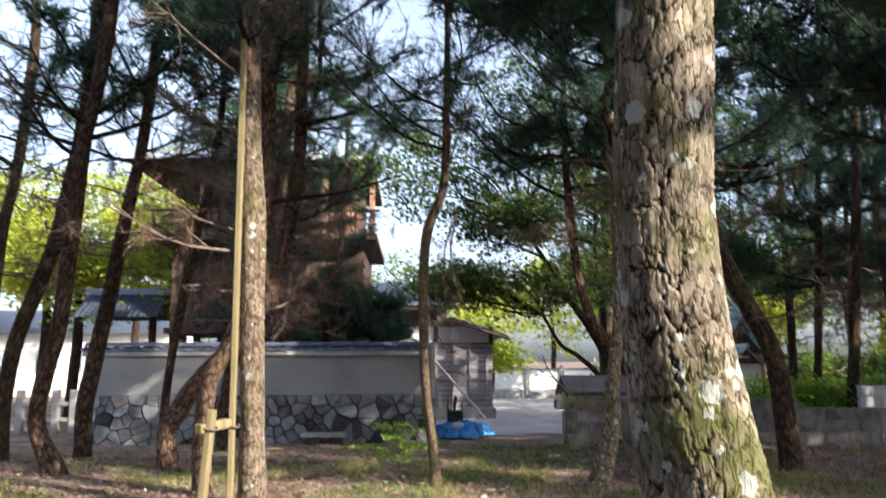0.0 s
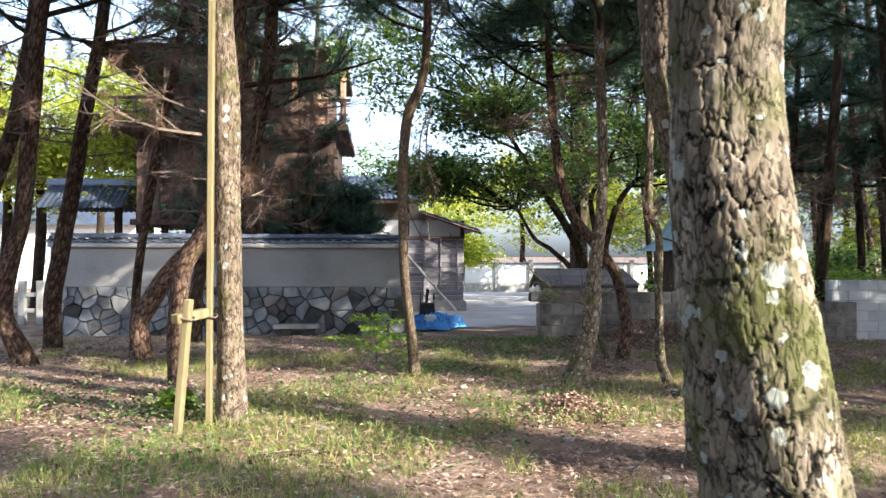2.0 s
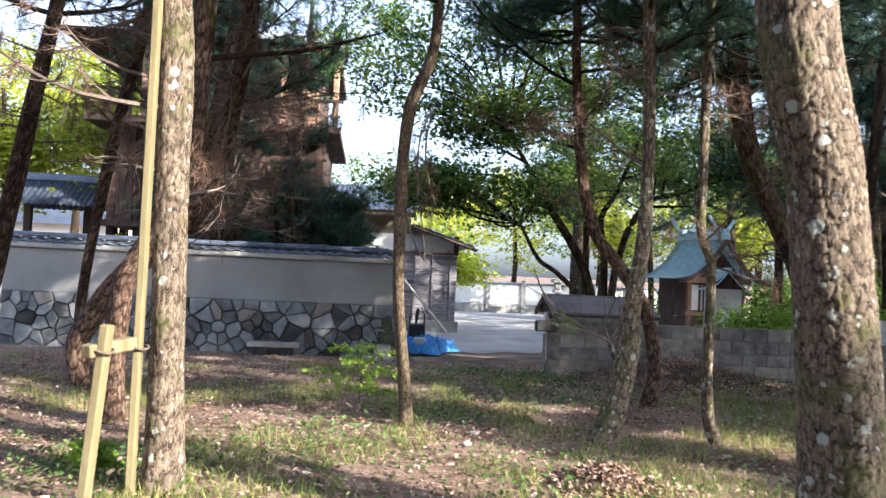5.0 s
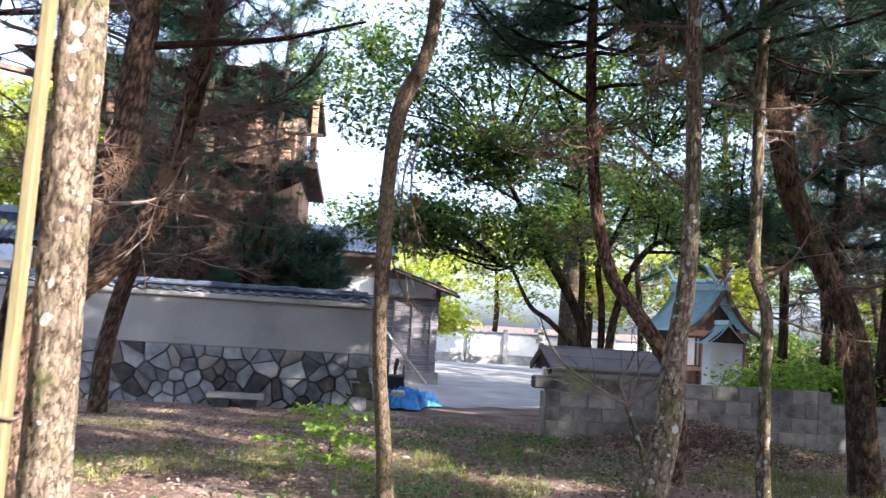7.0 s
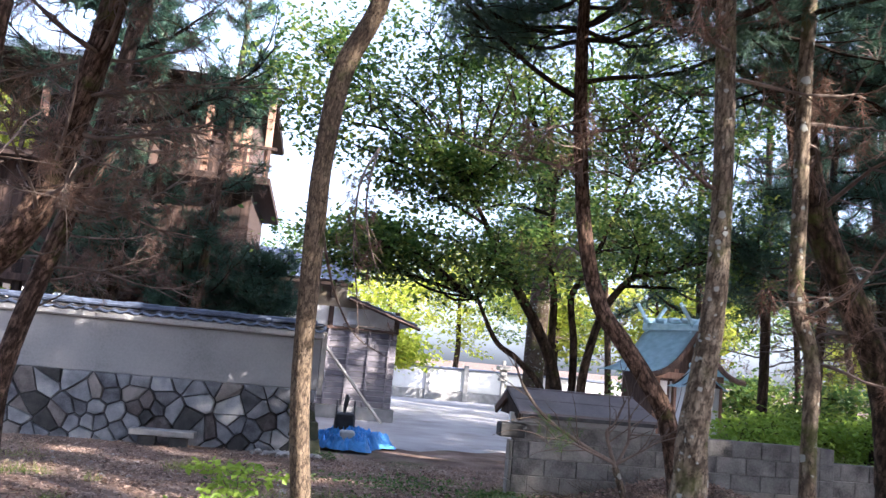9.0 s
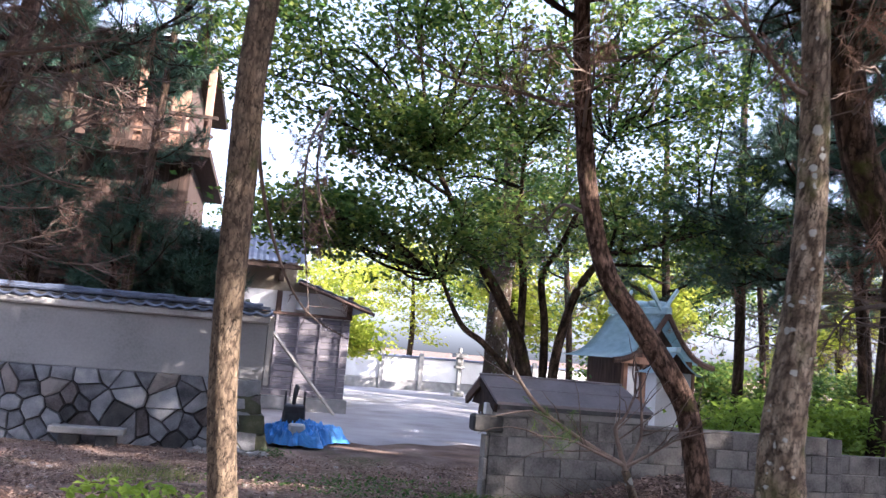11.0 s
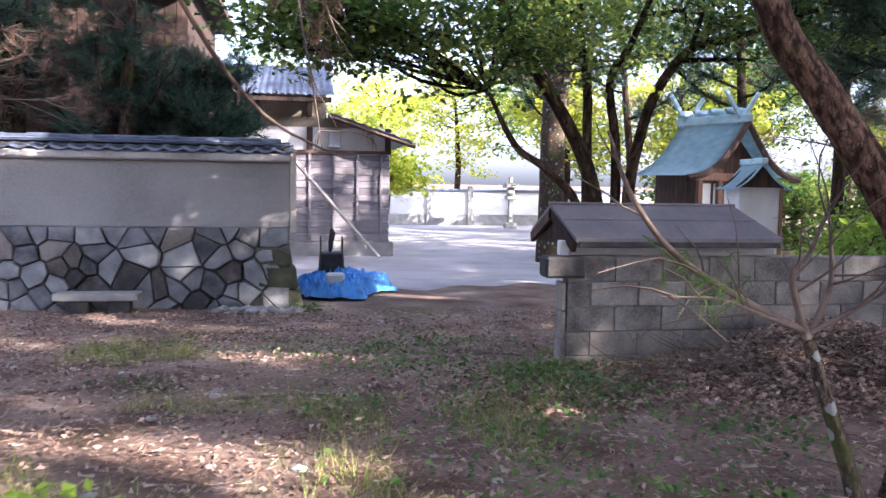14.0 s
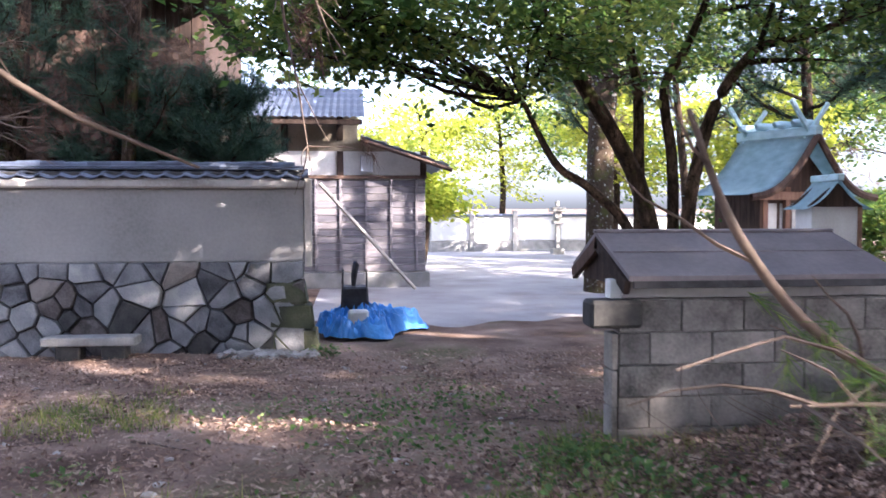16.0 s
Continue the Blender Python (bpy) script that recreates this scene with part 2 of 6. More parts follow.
ZINC = mat("pale sheet metal", [(0.25, (0.38, 0.44, 0.50)), (0.75, (0.58, 0.64, 0.70))], 2.5, fine=30, bump=0.1, rough=0.45, spec=0.5)
BOARD = mat("weathered boards", [(0.2, (0.09, 0.085, 0.10)), (0.5, (0.18, 0.165, 0.18)), (0.8, (0.28, 0.25, 0.25))], 3, fine=45, piece=0.5, bump=0.35, stretch=(0.35, 1, 6), spec=0.2)
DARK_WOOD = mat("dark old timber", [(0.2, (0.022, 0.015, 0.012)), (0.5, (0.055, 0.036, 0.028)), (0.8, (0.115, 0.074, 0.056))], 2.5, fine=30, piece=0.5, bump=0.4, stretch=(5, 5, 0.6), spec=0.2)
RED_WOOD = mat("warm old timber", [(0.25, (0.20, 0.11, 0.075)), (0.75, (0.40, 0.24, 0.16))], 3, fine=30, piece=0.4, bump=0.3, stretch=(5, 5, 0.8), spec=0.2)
STAKE = mat("yellowed stake wood", [(0.25, (0.12, 0.095, 0.045)), (0.75, (0.225, 0.185, 0.095))], 3, fine=30, bump=0.3, stretch=(6, 6, 0.6))
PALE_WOOD = mat("pale plank", [(0.25, (0.42, 0.38, 0.33)), (0.75, (0.62, 0.57, 0.50))], 3, fine=30, bump=0.2, stretch=(3, 3, 3))
TARP = mat("blue tarpaulin", [(0.25, (0.04, 0.19, 0.55)), (0.75, (0.12, 0.40, 0.86))], 5, fine=60, bump=0.25, rough=0.38, spec=0.5)
BLACK = mat("black metal", [(0.3, (0.015, 0.015, 0.018)), (0.7, (0.05, 0.05, 0.055))], 8, rough=0.5, bump=0.1)
GRAVEL = mat("pale gravel", [(0.25, (0.25, 0.225, 0.22)), (0.5, (0.37, 0.345, 0.34)), (0.8, (0.47, 0.445, 0.44))], 0.9, fine=55, bump=0.5, bdist=0.01, rough=0.95, spec=0.1)
GREYSTONE = mat("pale cut stone", [(0.25, (0.17, 0.165, 0.16)), (0.75, (0.33, 0.32, 0.305))], 4, fine=50, bump=0.3, rough=0.9)


def ground_mat():
    m = mat("forest floor", [(0.18, (0.05, 0.033, 0.025)), (0.42, (0.15, 0.10, 0.077)), (0.62, (0.26, 0.187, 0.15)), (0.85, (0.42, 0.33, 0.275))], 1.3, fine=38, bump=0.9, bdist=0.02, rough=0.95, spec=0.08, detail=10)
    nt = m.node_tree
    N, L = nt.nodes, nt.links.new
    b = N["Principled BSDF"]
    ramp = next(n for n in N if n.type == "VALTORGB")
    tc = N.new("ShaderNodeTexCoord")
    n = N.new("ShaderNodeTexNoise")
    n.inputs["Scale"].default_value, n.inputs["Detail"].default_value, n.inputs["Roughness"].default_value = 0.55, 9, 0.68
    L(tc.outputs["Object"], n.inputs["Vector"])
    q = N.new("ShaderNodeMapRange")
    q.inputs[1].default_value, q.inputs[2].default_value, q.inputs[4].default_value = 0.52, 0.70, 0.6
    L(n.outputs[0], q.inputs[0])
    x = N.new("ShaderNodeMix")
    x.data_type = "RGBA"
    L(q.outputs[0], x.inputs[0])
    L(ramp.outputs[0], x.inputs[6])
    x.inputs[7].default_value = (0.11, 0.135, 0.045, 1)
    L(x.outputs[2], b.inputs["Base Color"])
    return m


GROUND = ground_mat()

# ---- mesh helpers ----
rng = np.random.default_rng(7)


def smooth01(u):
    u = min(max(u, 0.0), 1.0)
    return u * u * (3 - 2 * u)


def ground_z(x, y):
    """Height of the ground: nearly level wood, falling half a metre to the yard."""
    start = 12.5 + 0.4 * smooth01((x - 0.5) / 2.0)
    rise = 0.11 * math.exp(-((x - 0.3) ** 2 + (y - 9.8) ** 2) / 1.6) + 0.22 * math.exp(-(((x - 4.6) / 1.3) ** 2 + ((y - 14.3) / 0.55) ** 2)) if abs(x) < 9 and 5 < y < 18 else 0
    return rise - 0.5 * smooth01((y - start) / (21.0 - start))


def mesh_np(name, verts, faces, material, attr=None, flat=True):
    """A mesh from numpy arrays; faces all triangles or all quads."""
    me = bpy.data.meshes.new(name)
    verts = np.asarray(verts, dtype=np.float32)
    faces = np.asarray(faces, dtype=np.int32)
    n, k = faces.shape
    me.vertices.add(len(verts))
    me.vertices.foreach_set("co", verts.ravel())
    me.loops.add(n * k)
    me.loops.foreach_set("vertex_index", faces.ravel())
    me.polygons.add(n)
    me.polygons.foreach_set("loop_start", np.arange(0, n * k, k, dtype=np.int32))
    me.update(calc_edges=True)
    if attr is not None:
        a = me.attributes.new("plate", "FLOAT", "POINT")
        a.data.foreach_set("value", np.asarray(attr, dtype=np.float32))
    me.polygons.foreach_set("use_smooth", np.full(n, not flat))
    me.materials.append(material)
    return me


def thing(name, at, label, category, group="", kind=""):
    ob = new(name)
    ob.location = at
    ob.empty_display_size = 0.1
    return tagged(ob, label, category, group, kind)


def under(ob, parent):
    """Parents ob, whose mesh is in world places or already placed, keeping where it stands."""
    ob.parent = parent
    m = Matrix.Identity(4)
    p = parent
    while p is not None:
        m = p.matrix_basis @ m if p.parent is None else p.matrix_parent_inverse @ p.matrix_basis @ m
        p = p.parent
    ob.matrix_parent_inverse = m.inverted()
    return ob


def part(name, bm, material, parent=None, label="", flat=True):
    """Links a bmesh (or a mesh) as ONE object under a thing or under a part."""
    if isinstance(bm, bmesh.types.BMesh):
        me = bpy.data.meshes.new(name)
        bm.normal_update()
        bm.to_mesh(me)
        bm.free()
        me.materials.append(material)
        if not flat:
            me.polygons.foreach_set("use_smooth", np.full(len(me.polygons), True))
    else:
        me = bm
    ob = new(name, me)
    if parent is not None:
        under(ob, parent)
    if label:
        tagged(ob, label)
    return ob


def box_bm(x0, x1, y0, y1, z0, z1, bevel=0.006, m=None):
    bm = bmesh.new()
    bmesh.ops.create_cube(bm, size=1, matrix=Matrix.Translation(((x0 + x1) / 2, (y0 + y1) / 2, (z0 + z1) / 2)) @ Matrix.Diagonal((x1 - x0, y1 - y0, z1 - z0, 1)))
    if bevel:
        bmesh.ops.bevel(bm, geom=list(bm.edges), offset=bevel, segments=1, affect="EDGES")
    if m is not None:
        bm.transform(m)
    return bm


def sweep(points, radii, sides=7):
    """Verts and quads of a tapered tube along points."""
    P = np.asarray(points, dtype=float)
    n = len(P)
    T = np.gradient(P, axis=0)
    T /= np.linalg.norm(T, axis=1)[:, None] + 1e-9
    up = np.where(np.abs(T[:, 2:3]) > 0.9, np.array([[1.0, 0, 0]]), np.array([[0, 0, 1.0]]))
    if abs(T[:, 2]).mean() > 0.7:
        up = np.tile([1.0, 0, 0], (n, 1))
    U = np.cross(T, up)
    U /= np.linalg.norm(U, axis=1)[:, None] + 1e-9
    V = np.cross(T, U)
    a = np.linspace(0, 2 * np.pi, sides, endpoint=False)
    R = np.asarray(radii)[:, None, None]
    W = P[:, None, :] + R * (np.cos(a)[None, :, None] * U[:, None, :] + np.sin(a)[None, :, None] * V[:, None, :])
    i, j = np.meshgrid(np.arange(n - 1), np.arange(sides), indexing="ij")
    k = (j + 1) % sides
    F = np.stack([i * sides + j, i * sides + k, (i + 1) * sides + k, (i + 1) * sides + j], -1).reshape(-1, 4)
    return W.reshape(-1, 3), F


def joined(pieces):
    vs, fs, o = [], [], 0
    for v, f in pieces:
        vs.append(v)
        fs.append(f + o)
        o += len(v)
    return np.concatenate(vs), np.concatenate(fs)


def spline(ctrl, n, low=1.0):
    """A smooth line (Catmull-Rom) through control rows, resampled to n rows, closer at the start where low > 1."""
    C = np.asarray(ctrl, dtype=float)
    C = np.vstack([2 * C[0] - C[1], C, 2 * C[-1] - C[-2]])
    d = np.r_[0, np.cumsum(np.linalg.norm(np.diff(C[1:-1, :3], axis=0), axis=1))]
    s = d[-1] * np.linspace(0, 1, n) ** low
    i = np.clip(np.searchsorted(d, s, side="right") - 1, 0, len(d) - 2)
    u = ((s - d[i]) / (d[i + 1] - d[i]))[:, None]
    a, b, c, e = C[i], C[i + 1], C[i + 2], C[i + 3]
    return 0.5 * (2 * b + (c - a) * u + (2 * a - 5 * b + 4 * c - e) * u**2 + (3 * b - a - 3 * c + e) * u**3)


def needle_tufts(centres, ways, count, length, width, r):
    """Sprays of needles: thin triangles fanned about each twig's end."""
    n = len(centres)
    C = np.repeat(centres, count, axis=0)
    D = np.repeat(ways, count, axis=0) * 0.75 + r.normal(size=(n * count, 3)) * 0.62
    D /= np.linalg.norm(D, axis=1)[:, None]
    C = C - np.repeat(ways, count, axis=0) * (r.random((n * count, 1)) * length * 0.9)
    S = np.cross(D, r.normal(size=(n * count, 3)))
    S *= width / 2 / (np.linalg.norm(S, axis=1)[:, None] + 1e-9)
    Ln = length * r.uniform(0.7, 1.15, (n * count, 1))
    V = np.stack([C - S, C + S, C + D * Ln], 1).reshape(-1, 3)
    return V, np.arange(n * count * 3).reshape(-1, 3)


def leaf_cloud(centres, size, r, droop=0.3):
    """Folded leaves, two triangles each, lying mostly flat."""
    n = len(centres)
    a = r.random(n) * 2 * np.pi
    D = np.stack([np.cos(a), np.sin(a), r.normal(size=n) * 0.45 - droop], 1)
    D /= np.linalg.norm(D, axis=1)[:, None]
    up = np.tile([0, 0, 1.0], (n, 1)) + r.normal(size=(n, 3)) * 0.45
    S = np.cross(D, up)
    S /= np.linalg.norm(S, axis=1)[:, None] + 1e-9
    U = np.cross(S, D)
    s = (size * r.uniform(0.6, 1.25, n))[:, None]
    V = np.stack([centres, centres + D * s * 0.5 + S * s * 0.3 + U * s * 0.08, centres + D * s, centres + D * s * 0.5 - S * s * 0.3 + U * s * 0.08], 1).reshape(-1, 3)
    o = np.arange(n)[:, None] * 4
    return V, np.concatenate([o + [0, 1, 2], o + [0, 2, 3]], 0)


def limb(start, way, length, radius, r, bend=0.25, lift=0.1, n=7):
    """A wandering tapered limb; returns its points and radii."""
    P, d = [np.array(start, float)], np.array(way, float)
    d /= np.linalg.norm(d)
    for _ in range(n - 1):
        d = d + r.normal(size=3) * bend * 0.5 + np.array([0, 0, lift])
        d /= np.linalg.norm(d)
        P.append(P[-1] + d * length / (n - 1))
    return np.array(P), np.linspace(radius, radius * 0.25, n)


LATTICE = np.random.default_rng(99).random((32, 32, 32))


def value_noise(q):
    """Smooth lattice noise, -1 to 1, at rows of x, y, z."""
    i = np.floor(q).astype(int)
    u = q - i
    u = u * u * (3 - 2 * u)
    out = 0
    for dx in (0, 1):
        for dy in (0, 1):
            for dz in (0, 1):
                w = (u[..., 0] if dx else 1 - u[..., 0]) * (u[..., 1] if dy else 1 - u[..., 1]) * (u[..., 2] if dz else 1 - u[..., 2])
                out = out + w * LATTICE[(i[..., 0] + dx) % 32, (i[..., 1] + dy) % 32, (i[..., 2] + dz) % 32]
    return out * 2 - 1


def bark_trunk(ctrl, material, parent, sides, rows, seed, plate=0.07, depth=0.012, name="trunk", label="", tall=4.2):
    """A trunk with plated bark: ragged cells longer than wide, each a tilted scale, with dark fissures between."""
    r = np.random.default_rng(seed)
    L = spline(ctrl, rows, 1.7 if rows > 150 else 1.0)
    P, rad = L[:, :3], L[:, 3]
    W, F = sweep(P, np.ones(rows), sides)
    Nrm = W.reshape(rows, sides, 3) - P[:, None, :]
    s = np.r_[0, np.cumsum(np.linalg.norm(np.diff(P, axis=0), axis=1))]
    a = np.linspace(0, 2 * np.pi, sides, endpoint=False)
    cx, cz = 2 * np.pi * rad.mean(), s[-1]
    ring = np.stack([np.cos(a), np.sin(a)], -1) * rad.mean()
    Q = np.concatenate([np.broadcast_to(ring[None], (rows, sides, 2)), np.broadcast_to(s[:, None, None], (rows, sides, 1))], -1) + r.uniform(0, 9, 3)
    jag = [value_noise(Q / (plate * 0.6) + k) * 0.20 + value_noise(Q / (plate * 0.2) + k) * 0.24 for k in (2, 11)]

    def cells(width, high):
        nx, nz = max(3, int(cx / width)), max(3, int(cz / (width * high)))
        gx, gz = np.meshgrid(np.arange(nx), np.arange(nz))
        shift = r.random(nx)[None, :] + 0.0 * gz
        sd0 = np.stack([(gx + r.uniform(-0.33, 0.33, gx.shape)) / nx * cx, (gz + shift + r.uniform(-0.45, 0.45, gx.shape)) / nz * cz], -1).reshape(-1, 2)
        seeds = np.concatenate([sd0, sd0 + [cx, 0], sd0 - [cx, 0]])
        level = np.tile(r.uniform(0.0, 1.0, len(sd0)), 3)
        tilt = np.tile(r.normal(size=(len(sd0), 2)), (3, 1))
        f, lv, tl = np.zeros((rows, sides)), np.zeros((rows, sides)), np.zeros((rows, sides))
        for i in range(rows):
            x = a / (2 * np.pi) * cx + jag[0][i] * width
            z = s[i] + jag[1][i] * width * 0.9
            near = np.abs(seeds[:, 1] - s[i]) < width * high * 2.6
            if near.sum() < 2:
                continue
            sd = seeds[near]
            d = np.sqrt((x[:, None] - sd[None, :, 0]) ** 2 + ((z[:, None] - sd[None, :, 1]) / high) ** 2)
            o = np.argmin(d, 1)
            d1 = d[np.arange(sides), o]
            d[np.arange(sides), o] = 9
            f[i] = np.clip((d.min(1) - d1) / width, 0, 1)
            lv[i] = level[near][o]
            t = tilt[near][o]
            tl[i] = (t[:, 0] * (x - sd[o, 0]) + t[:, 1] * (z - sd[o, 1]) / high) / width
        return f, lv, tl

    f, lv, tl = cells(plate, tall)
    f2, lv2, tl2 = cells(plate * 0.42, 3.2)
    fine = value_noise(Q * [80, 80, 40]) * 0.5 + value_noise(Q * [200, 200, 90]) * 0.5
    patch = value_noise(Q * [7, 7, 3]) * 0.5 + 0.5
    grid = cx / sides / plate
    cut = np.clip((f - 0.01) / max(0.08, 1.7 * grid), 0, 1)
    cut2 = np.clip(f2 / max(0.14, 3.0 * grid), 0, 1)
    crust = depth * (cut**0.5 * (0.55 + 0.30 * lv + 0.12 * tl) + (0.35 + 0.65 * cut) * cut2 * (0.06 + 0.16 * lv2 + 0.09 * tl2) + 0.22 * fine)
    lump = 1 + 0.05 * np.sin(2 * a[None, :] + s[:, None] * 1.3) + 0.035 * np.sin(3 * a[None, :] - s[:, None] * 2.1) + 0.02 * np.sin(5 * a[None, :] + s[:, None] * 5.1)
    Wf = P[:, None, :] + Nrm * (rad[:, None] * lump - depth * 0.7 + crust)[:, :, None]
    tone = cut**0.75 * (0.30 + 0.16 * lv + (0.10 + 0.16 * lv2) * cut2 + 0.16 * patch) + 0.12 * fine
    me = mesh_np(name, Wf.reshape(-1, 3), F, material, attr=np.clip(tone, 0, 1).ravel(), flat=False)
    return part(name, me, material, parent, label)


def pine_limbs(tree, axis, r, count, z0, z1, reach, needles, needle_mat=None, tufts=40, dead=0, length=0.13, width=0.005, per=22, rise=0.12, avoid=None, sprays=True):
    """Limbs with twigs off a trunk's axis between two heights, and one crown of needle sprays; dead: how many bare lower limbs."""
    needle_mat = needle_mat or NEEDLE
    C, D, dc, dd, twigs, brown = [], [], [], [], [], []
    zs = axis[:, 2]
    for k in range(count + dead):
        bare = k >= count
        h = r.uniform(z0, z1) if not bare else r.uniform(max(1.7, z0 - 2.0), z0 + 1.2)
        i = int(np.argmin(np.abs(zs - h)))
        az = r.random() * 2 * np.pi
        fall = 1.0 - 0.6 * max(0.0, (h - z0) / max(z1 - z0, 0.1))
        ln = reach * r.uniform(0.6, 1.1) * (fall if not bare else 0.6)
        way = np.array([math.cos(az), math.sin(az), r.uniform(-0.2, 0.3)])
        rad = min(axis[i, 3] * 0.45, 0.012 + ln * 0.014) * (0.6 if bare else 1)
        P, R = limb(axis[i, :3], way, ln, rad, r, 0.24, rise * (0.2 if bare else 1), 9)
        if avoid is not None and (avoid(P[-1]) or avoid(P[5])):
            continue
        v, f = sweep(P, R, 5)
        part("dead_branch" if bare else "branch", mesh_np("branch", v, f, TWIG if bare else BARK_DARK), None, tree)
        for _ in range(int(ln * (6 if bare else 6)) + 2):
            u = r.uniform(0.2, 1.0)
            q = P[min(len(P) - 1, int(u * (len(P) - 1)))]
            tw = (P[-1] - P[0]) / ln + r.normal(size=3) * 0.75
            tw[2] = tw[2] * 0.45 + (0.08 if not bare else -0.2)
            tl = ln * r.uniform(0.15, 0.42)
            tp, tr = limb(q, tw, tl, rad * 0.4, r, 0.4, 0.03, 5)
            (brown if bare else twigs).append(sweep(tp, tr, 3))
            for _ in range(2):
                sp, sr = limb(tp[r.integers(1, 4)], tp[-1] - tp[0] + r.normal(size=3) * tl * 0.5, tl * 0.5, rad * 0.2, r, 0.4, 0.0, 3)
                (brown if bare else twigs).append(sweep(sp, sr, 3))
                if not bare:
                    C.append(sp[-1])
                    D.append((sp[-1] - sp[0]) / (np.linalg.norm(sp[-1] - sp[0]) + 1e-6))
                elif r.random() < 0.35:
                    dc.append(sp[-1])
                    dd.append(np.array([0, 0, -0.9]) + r.normal(size=3) * 0.4)
            if bare:
                continue
            for _ in range(max(1, int(tufts * ln / 12))):
                v = r.random()
                C.append(tp[0] * (1 - v) + tp[-1] * v + r.normal(size=3) * 0.07)
                w = tp[-1] - tp[0]
                D.append(w / (np.linalg.norm(w) + 1e-6) + r.normal(size=3) * 0.35 + [0, 0, 0.25])
    for name, pieces, m in (("twig_spray", twigs, BARK_DARK), ("dead_spray", brown, TWIG)):
        if pieces and sprays:
            v, f = joined(pieces)
            tagged(part(name, mesh_np(name, v, f, m), None, tree), kind="stuff")
    if C and needles:
        v, f = needle_tufts(np.array(C), np.array(D), per, length, width, r)
        tagged(part("crown", mesh_np("crown", v, f, needle_mat), None, tree), kind="stuff")
    if dc:
        v, f = needle_tufts(np.array(dc), np.array(dd), 44, 0.17, 0.004, r)
        tagged(part("dead_foliage", mesh_np("dead_foliage", v, f, NEEDLE_DEAD), None, tree, "brown dead hanging needles"), kind="stuff")

# ---- ground ----


def ground_sheet():
    near = np.arange(-14, 14.01, 0.14)
    xs = np.r_[-3000, -600, -150, -60, -30, near, 30, 60, 150, 600, 3000]
    ys = np.r_[-3000, -600, -150, -60, -25, -12, -5, np.arange(0, 26.01, 0.14), 32, 45, 70, 150, 600, 3000]
    X, Y = np.meshgrid(xs, ys)
    Z = np.zeros_like(X)
    for i in range(Y.shape[0]):
        for j in range(X.shape[1]):
            x, y = X[i, j], Y[i, j]
            z = ground_z(x, y)
            if abs(x) < 15 and -1 < y < 22.5:
                z += 0.035 * noise.noise((x * 0.9, y * 0.9, 0)) + 0.012 * noise.noise((x * 3.7, y * 3.7, 4))
            Z[i, j] = z
    n, m = X.shape
    i, j = np.meshgrid(np.arange(n - 1), np.arange(m - 1), indexing="ij")
    F = np.stack([i * m + j, i * m + j + 1, (i + 1) * m + j + 1, (i + 1) * m + j], -1).reshape(-1, 4)
    ob = part("ground", mesh_np("ground", np.stack([X, Y, Z], -1).reshape(-1, 3), F, GROUND, flat=False), GROUND)
    return tagged(ob, "brown pine-litter forest floor with patches of grass", "ground", kind="structure")


ground_sheet()


def yard():
    """The pale gravel yard beyond the gap in the wall, a ragged-edged sheet."""
    xs = np.linspace(0.3, 11, 40)
    rows = 24
    V = []
    for x in xs:
        y0 = 23.6 + 0.35 * math.sin(x * 1.7) + 0.25 * math.sin(x * 4.1) + 0.25 * max(0, x - 6)
        for k in range(rows):
            V.append((x, y0 + (62 - y0) * (k / (rows - 1)) ** 1.6, -0.482 - (0.04 if k == 0 else 0)))
    i, j = np.meshgrid(np.arange(len(xs) - 1), np.arange(rows - 1), indexing="ij")
    F = np.stack([i * rows + j, (i + 1) * rows + j, (i + 1) * rows + j + 1, i * rows + j + 1], -1).reshape(-1, 4)
    tagged(part("yard_pavement", mesh_np("yard", V, F, GRAVEL), GRAVEL), "pale dusty gravel yard in sun and shade", "gravel yard", kind="structure")


yard()

# ---- plastered boundary wall ----
WX0, WX1, WY = -8.2, 0.44, 21.2


def voronoi_cells(seeds, x0, x1, z0, z1):
    """The polygon of every seed inside a rectangle, by cutting with half-planes."""
    out = []
    for i, (sx, sz) in enumerate(seeds):
        poly = [(x0, z0), (x1, z0), (x1, z1), (x0, z1)]
        for j, (qx, qz) in enumerate(seeds):
            if i == j or abs(qx - sx) > 1.4:
                continue
            mx, mz, nx, nz = (sx + qx) / 2, (sz + qz) / 2, qx - sx, qz - sz
            cut = []
            for k in range(len(poly)):
                a, b = poly[k], poly[(k + 1) % len(poly)]
                da = (a[0] - mx) * nx + (a[1] - mz) * nz
                db = (b[0] - mx) * nx + (b[1] - mz) * nz
                if da <= 0:
                    cut.append(a)
                if da * db < 0:
                    t = da / (da - db)
                    cut.append((a[0] + t * (b[0] - a[0]), a[1] + t * (b[1] - a[1])))
            poly = cut
            if not poly:
                break
        out.append(poly)
    return out


